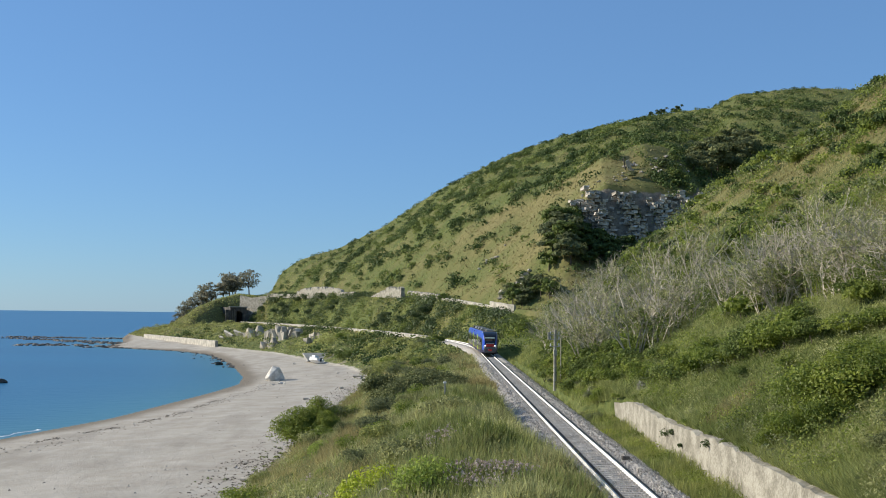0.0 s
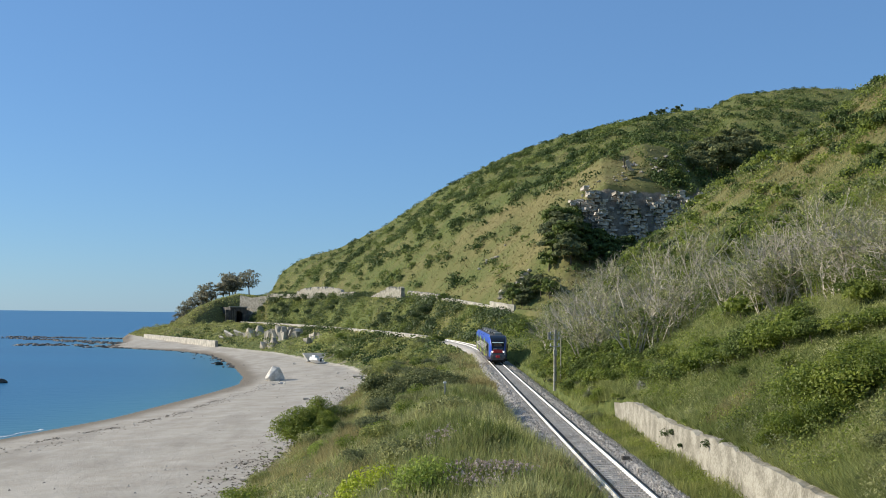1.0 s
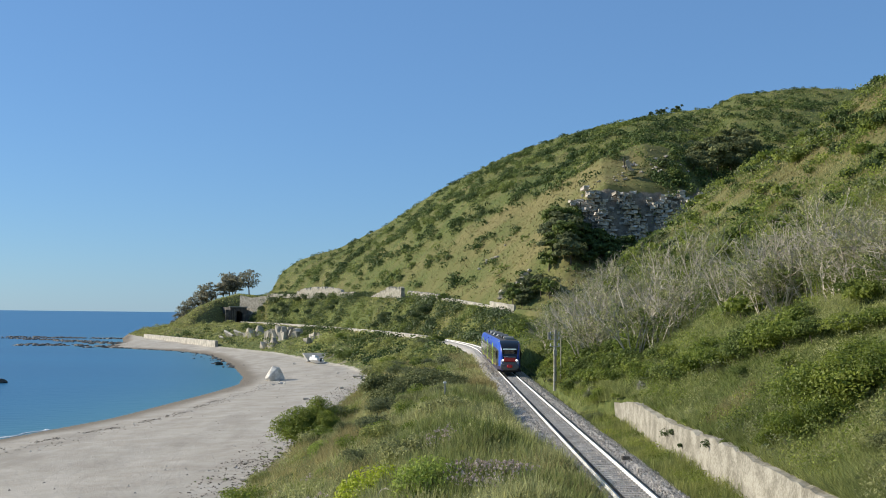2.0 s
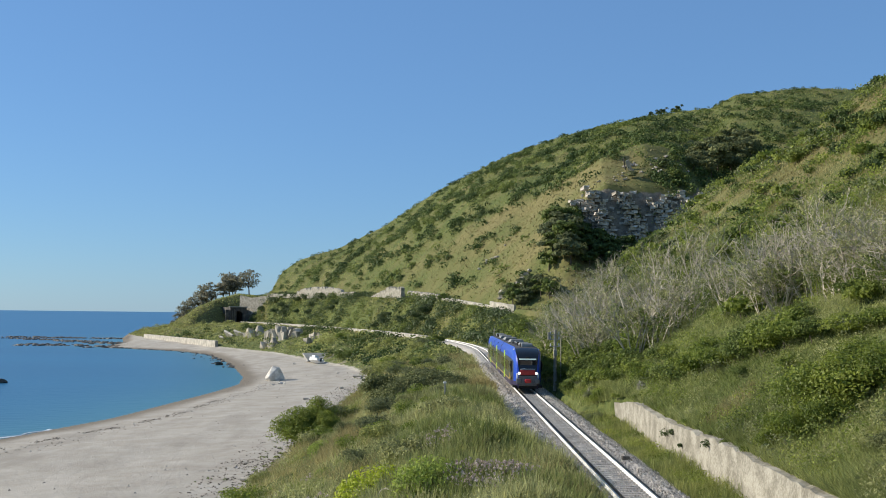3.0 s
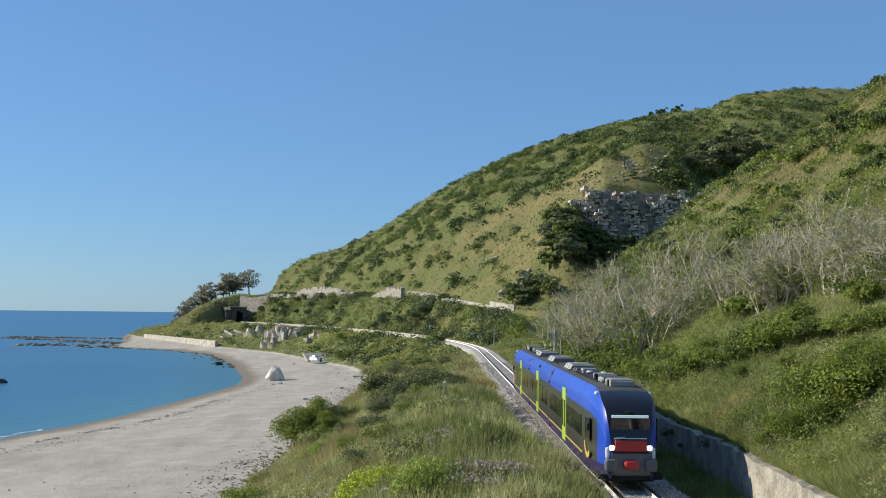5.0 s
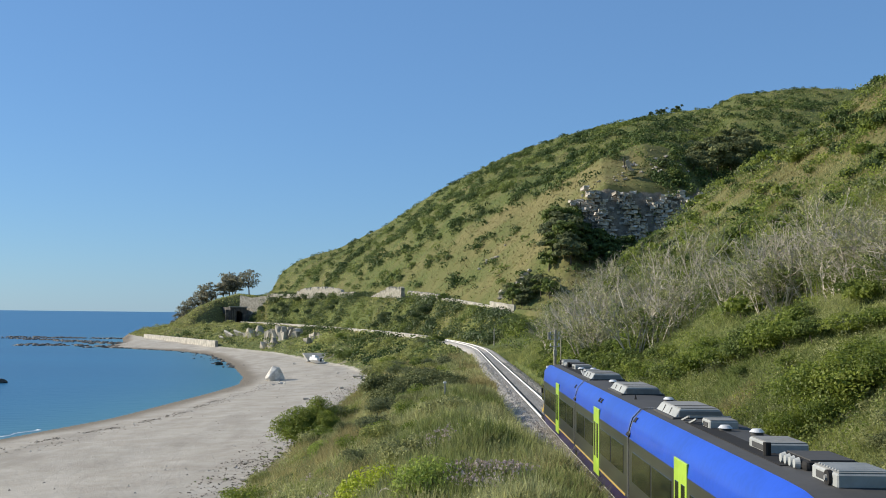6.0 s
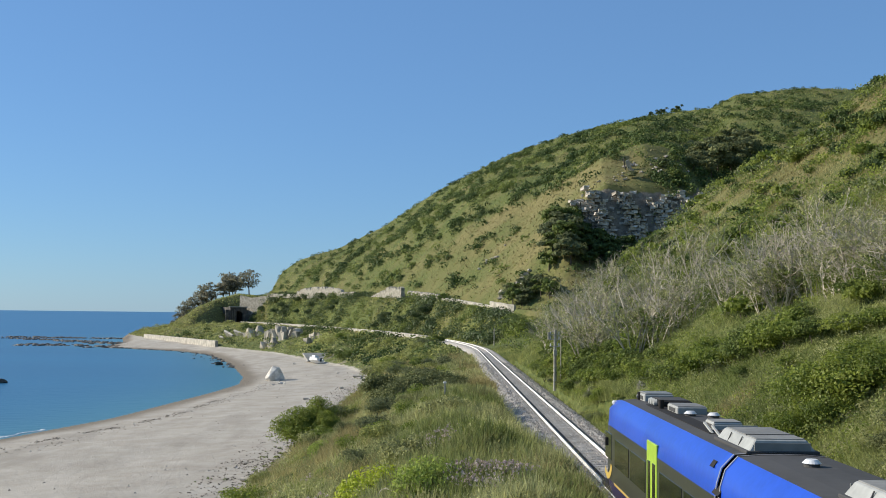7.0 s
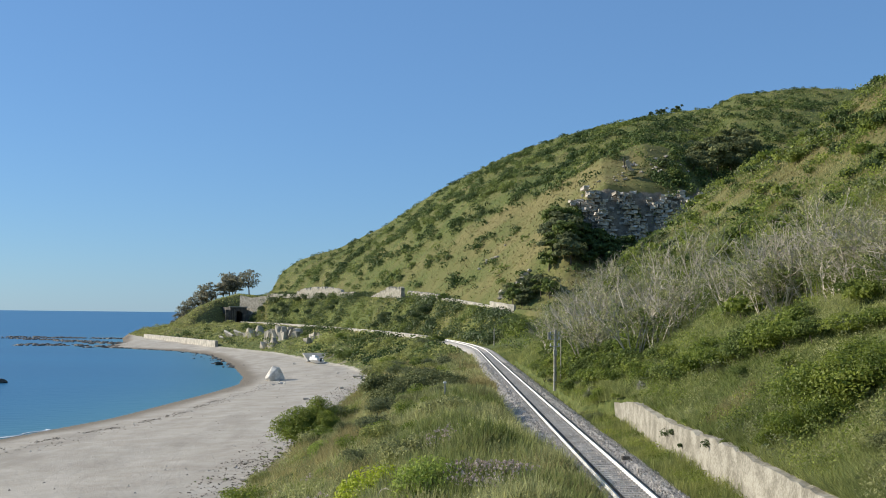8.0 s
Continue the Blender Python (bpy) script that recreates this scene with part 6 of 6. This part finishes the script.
def roof_unit(car, d0, d1, w=1.6, h=0.3, x0=-0.1):
    """A roof unit between the distances d0 and d1: pale sloping flanks, grey lid, end panels and seams."""
    y0, ln = -(d0 + d1) / 2, d1 - d0
    bm = box(w, ln, h, pose(x0, y0, 3.95 + h / 2))
    for v in bm.verts:
        if v.co.z > 4.05:
            v.co.x += (x0 - v.co.x) * 0.26
            v.co.y += (y0 - v.co.y) * 0.07
    bmesh.ops.bevel(bm, geom=bm.edges[:], offset=0.025, segments=1, affect="EDGES")
    unit_ = part("roof_unit", bm, T_PALE, car, "pale grey roof unit")
    part("unit_lid", box(w * 0.7, ln * 0.9, 0.03, pose(x0, y0, 3.95 + h + 0.008), 0.008), T_BOX, unit_, "grey lid")
    part("unit_base", box(w + 0.08, ln + 0.1, 0.08, pose(x0, y0, 3.97), 0.015), T_ROOF, unit_, "dark mounting frame")
    for e in (-1, 1):
        part("end_panel", box(w * 0.8, 0.03, h * 0.62, pose(x0, y0 + e * (ln / 2 - 0.005), 3.97 + h * 0.42)), T_BOX, unit_, "grey end panel")
    n = 2
    for k in range(1, n + 1):
        yy = -d0 - ln * k / (n + 1)
        if k == 1:
            part("unit_seam", box(w * 0.71, 0.035, 0.035, pose(x0, yy, 3.95 + h + 0.02)), T_ROOF, unit_)
        for sx in (-1, 1):
            part("flank_seam", box(0.02, 0.03, h * 0.8, pose(x0 + sx * w * 0.437, yy, 3.97 + h * 0.5, 0, -sx * 25, 0)), T_ROOF, unit_)


def small_unit(car, d0, d1, x0, w, h, material, label):
    body = part("roof_box", box(w, d1 - d0, h, pose(x0, -(d0 + d1) / 2, 3.93 + h / 2), 0.03, 1), material, car, label)
    part("box_lid", box(w * 0.92, (d1 - d0) * 0.94, 0.03, pose(x0, -(d0 + d1) / 2, 3.94 + h)), T_BOX, body)
    part("box_hatch", box(0.02, (d1 - d0) * 0.6, h * 0.5, pose(x0 + w / 2 + 0.006, -(d0 + d1) / 2, 3.93 + h / 2)), T_ROOF, body)


def engine_roof(car, f, vents):
    """Roof gear over an engine; f turns a distance from the cab's tip into one from the train's."""
    def span(a, b):
        return sorted((f(a), f(b)))
    a, b = span(2.9, 4.3)
    small_unit(car, a, b, -0.12, 1.05, 0.27, T_PALE, "pale ribbed cooler box")
    for k in range(8):
        part("cooler_rib", box(0.95, 0.06, 0.07, pose(-0.14, -a - 0.18 - k * (b - a - 0.36) / 7, 4.22), 0.015), T_PALE, car)
    fan = part("cooler_fan", add_cyl(bmesh.new(), 0.15, 0.15, 0.08, pose(0.39, -f(3.3), 4.08, 0, 90, 0), 18), T_UNDER, car, "dark round fan")
    part("fan_hub", add_cyl(bmesh.new(), 0.07, 0.05, 0.05, pose(0.46, -f(3.3), 4.08, 0, 90, 0), 10), T_BOX, fan)
    a, b = span(4.9, 6.6)
    drum = part("silencer", box(1.15, b - a, 0.22, pose(-0.25, -(a + b) / 2, 4.05), 0.08, 2), T_UNDER, car, "dark silencer drum")
    part("silencer_lid", box(0.9, (b - a) * 0.9, 0.03, pose(-0.25, -(a + b) / 2, 4.17)), T_ROOF, drum)
    for k in range(4):
        part("exhaust_outlet", add_cyl(bmesh.new(), 0.13, 0.09, 0.1, pose(0.34, -f(5.3 + 0.3 * k), 4.07, 0, 90, 0), 16), T_PALE, car, "pale round exhaust outlet")
    a, b = span(7.7, 9.2)
    small_unit(car, a, b, -0.2, 0.95, 0.25, T_PALE, "pale grey roof box")
    part("roof_pipe", add_cyl(bmesh.new(), 0.09, 0.09, 0.34, pose(0.4, -f(7.3), 3.92), 12), T_UNDER, car, "dark upright pipe")
    dome(car, -0.6, vents[0])
    dome(car, 0.0, vents[1])
    a, b = span(13.0, 13.9)
    small_unit(car, a, b, -0.1, 0.8, 0.24, T_PALE, "pale roof box with stays")
    for o in (14.2, 15.1):
        part("roof_stay", box(0.05, 1.0, 0.05, pose(0.5, -f(o), 4.05, 12 if f(1) < f(2) else -12, 0, 0)), T_PALE, car, "slanting pale stay")
    part("stay_frame", box(1.2, 0.05, 0.05, pose(-0.1, -f(14.6), 4.14)), T_PALE, car)
    a, b = span(15.8, 18.7)
    roof_unit(car, a, b)
    part("walkway_strip", box(0.5, 9.0, 0.015, pose(0.35, -f(10.2), 3.968)), T_UNDER, car, "dark anti-slip walkway")


def dome(car, x, d):
    bm = add_cyl(bmesh.new(), 0.17, 0.16, 0.12, pose(x, -d, 3.94), 18)
    base = part("vent_base", bm, T_ROOF, car)
    part("vent_cap", add_cyl(bmesh.new(), 0.2, 0.12, 0.08, pose(x, -d, 4.04), 18), T_WHITE, base, "white round vent cap")


def cab_front(car, s):
    """Front fittings at the tip (s = -1, tip at 0) or at the back end (s = 1)."""
    def at(x, dep, z, *rot):
        y = -dep if s < 0 else -(LENGTH - dep)
        return pose(x, y, z, *rot)
    f = -s
    part("front_panel", box(1.7, 0.3, 1.0, at(0, 0.12, 1.05), 0.08), T_GREY, car, "dark grey lower front panel")
    part("red_panel", box(1.3, 0.12, 0.46, at(0, 0.03, 1.74), 0.04), T_RED, car, "red front panel")
    scr = part("windscreen", box(1.66, 0.06, 0.9, at(0, 0.17, 2.44, -s * -17), 0.03), T_GLASS, car, "dark windscreen glass")
    part("wiper", box(0.9, 0.05, 0.04, at(-0.2, 0.06, 2.05)), T_WHITE, scr, "pale wiper arm")
    part("wiper", box(0.45, 0.05, 0.06, at(0.45, 0.06, 2.06, 0, 6, 0)), T_WHITE, scr)
    part("destination_display", box(1.5, 0.06, 0.36, at(0, 0.23, 2.8, -s * -17), 0.02), T_SIGN, car, "pale glowing destination display")
    for x in (-1, 1):
        part("headlight", box(0.24, 0.12, 0.24, at(x * 0.76, 0.05, 1.66), 0.05), T_LAMP if s < 0 else T_RED, car, "lit white headlight" if s < 0 else "red tail light")
        part("bumper", box(0.5, 0.45, 0.5, at(x * 0.8, 0.0, 0.98), 0.1, 2), T_GREY, car, "grey impact bumper")
        part("top_lamp", box(0.2, 0.34, 0.16, at(x * 1.1, 2.0, 3.72), 0.05), T_WHITE, car, "white corner lamp")
        part("mirror", box(0.08, 0.2, 0.3, at(x * 1.46, 2.2, 2.3), 0.02), T_UNDER, car)
        part("cab_window", box(0.03, 1.5, 0.95, at(x * 1.425, 2.6, 2.2), 0.01), T_GLASS, car, "dark cab side window")
        arc = [math.radians(a) for a in range(195, 325, 10)]
        yy = -2.5 if s < 0 else -(LENGTH - 2.5)
        V = [(x * 1.446, yy + f * 1.0 * math.cos(a) * k, 1.75 + 0.75 * math.sin(a) * k) for k in (0.74, 1.05) for a in arc]
        n = len(arc)
        part_np("yellow_swoosh", V, [(i, i + 1, n + i + 1, n + i) for i in range(n - 1)], T_YELLOW, car, "yellow curved mark")
    # white blocks put the sunlit gleam of the cab corners into colour
    for x in (-1, 1):
        part("corner_highlight", box(0.22, 0.4, 0.5, at(x * 0.9, 0.22, 1.45), 0.08, 2), T_WHITE, car, "white lower cab corner with the sunlit highlight put into its colour")
    part("front_seam", box(1.5, 0.04, 0.05, at(0, -0.02, 1.48)), T_UNDER, car)
    part("display_wiper_box", box(0.36, 0.1, 0.1, at(0, 0.3, 3.08), 0.02), T_UNDER, car)
    part("coupler_cover", box(0.6, 0.4, 0.36, at(0, -0.15, 1.0), 0.12, 2), T_RED, car, "red coupler cover")
    part("coupler", add_cyl(bmesh.new(), 0.12, 0.16, 0.5, at(0, -0.2 if s < 0 else -0.2, 0.95, 90 * f, 0, 0), 12), T_SILVER, car)
    part("snow_plough", box(2.0, 0.3, 0.3, at(0, 0.35, 0.45), 0.06), T_UNDER, car)


def build_train():
    train = tagged(new("railcar_train"), "blue three-section diesel railcar with dark sides and lime doors", "train")
    a = module("front_car", 0.0, JOINT_A - 0.12, -1, "")
    b = module("middle_car", JOINT_A + 0.12, JOINT_B - 0.12, 0, "")
    c = module("rear_car", JOINT_B + 0.12, LENGTH, 1, "")
    for car in (a, b, c):
        car.parent = train
    side_details(a, 4.0, 19.2, [11.4], [(4.4, 7.2), (7.5, 10.3), (12.6, 15.3), (15.6, 18.7)])
    side_details(b, 20.0, 34.0, [27.0], [(20.5, 23.1), (23.4, 26.0), (28.1, 30.6), (30.9, 33.5)])
    side_details(c, 34.6, LENGTH - 4.0, [42.0], [(35.1, 37.7), (38.0, 40.9), (43.1, 45.8), (46.1, 49.0)])
    for car, ds in ((a, (3.6, 19.7)), (b, (34.3,)), (c, (49.6,))):
        for d in ds:
            bogie(car, d)
    for d in (JOINT_A, JOINT_B):
        bm = bmesh.new()
        for sx in (-1, 1):
            add_box(bm, 0.1, 0.56, 2.5, pose(sx * 1.36, -d, 1.75))
        add_box(bm, 1.9, 0.56, 0.12, pose(0, -d, 3.84))
        for sx in (-1, 1):
            add_box(bm, 0.1, 0.56, 0.95, pose(sx * 1.17, -d, 3.4, 0, sx * -38, 0))
        part("gangway_bellows", bm, T_UNDER, b, "dark rubber gangway bellows")
        for o in (-0.2, 0.14):
            sec = np.array([(x, -d + o, z) for x, z in ring(1.455, 3.965)])
            v = np.concatenate([sec, sec + (0, 0.06, 0)])
            n = len(sec)
            part_np("joint_trim", v, [(i, i + 1, n + i + 1, n + i) for i in range(n - 1)], T_SILVER, b, "silver trim round the car end")
    engine_roof(a, lambda d: d, (11.6, 12.5))
    engine_roof(c, lambda d: LENGTH - d, (42.9, 43.4))
    roof_unit(b, 25.3, 28.6)
    dome(b, -0.48, 22.3)
    dome(b, -0.03, 32.3)
    part("antenna", add_cyl(bmesh.new(), 0.05, 0.015, 0.16, pose(0.55, -23.2, 3.95), 8), T_UNDER, b, "small black antenna")
    for i in range(4):
        car, d = ((a, 18.9), (b, 26.6), (b, 27.2), (c, 35.2))[i]
        part("cove_vent", box(0.02, 0.32, 0.18, pose(1.3, -d, 3.62, 0, -35, 0)), T_UNDER, car, "small dark roof vent")
    cab_front(a, -1)
    cab_front(c, 1)
    return train


TRAIN = build_train()


def motions():
    """The railcar runs along the track towards and past the camera."""
    s_of = np.concatenate([[0], np.cumsum(np.hypot(np.diff(TRX), np.diff(TRY)))])

    def at(s):
        return Vector((float(np.interp(s, s_of, TRX)), float(np.interp(s, s_of, TRY)), RAIL_Z))

    RUN = ((0.0, 1.5, 3.0, 4.5, 6.0, 6.5, 7.0, 7.5, 8.0), (178.0, 138.2, 98.6, 58.6, 17.5, 4.15, -9.2, -22.6, -36.0))
    rows = []
    for i in range(33):
        t = i * 0.25
        sf = float(np.interp(np.interp(t, *RUN), TRY, s_of))
        a, b = at(sf + 4), at(sf + 50)
        d = (a - b).normalized()
        rows.append((t, Matrix.Translation(a + d * 4) @ pose(0, 0, 0, 0, 0, math.degrees(math.atan2(d.y, d.x)) - 90)))
    walk(TRAIN, rows)
    for foam, shift in zip(FOAM, (0.0,)):
        walk(foam, [(t, pose(0.7 * math.sin(1.1 * (t - 1.5 + shift)), 0, -0.01 + 0.02 * math.sin(1.1 * (t - 1.2 + shift)))) for t in (0, 1, 2, 3, 4, 5, 6, 7, 8)])


motions()
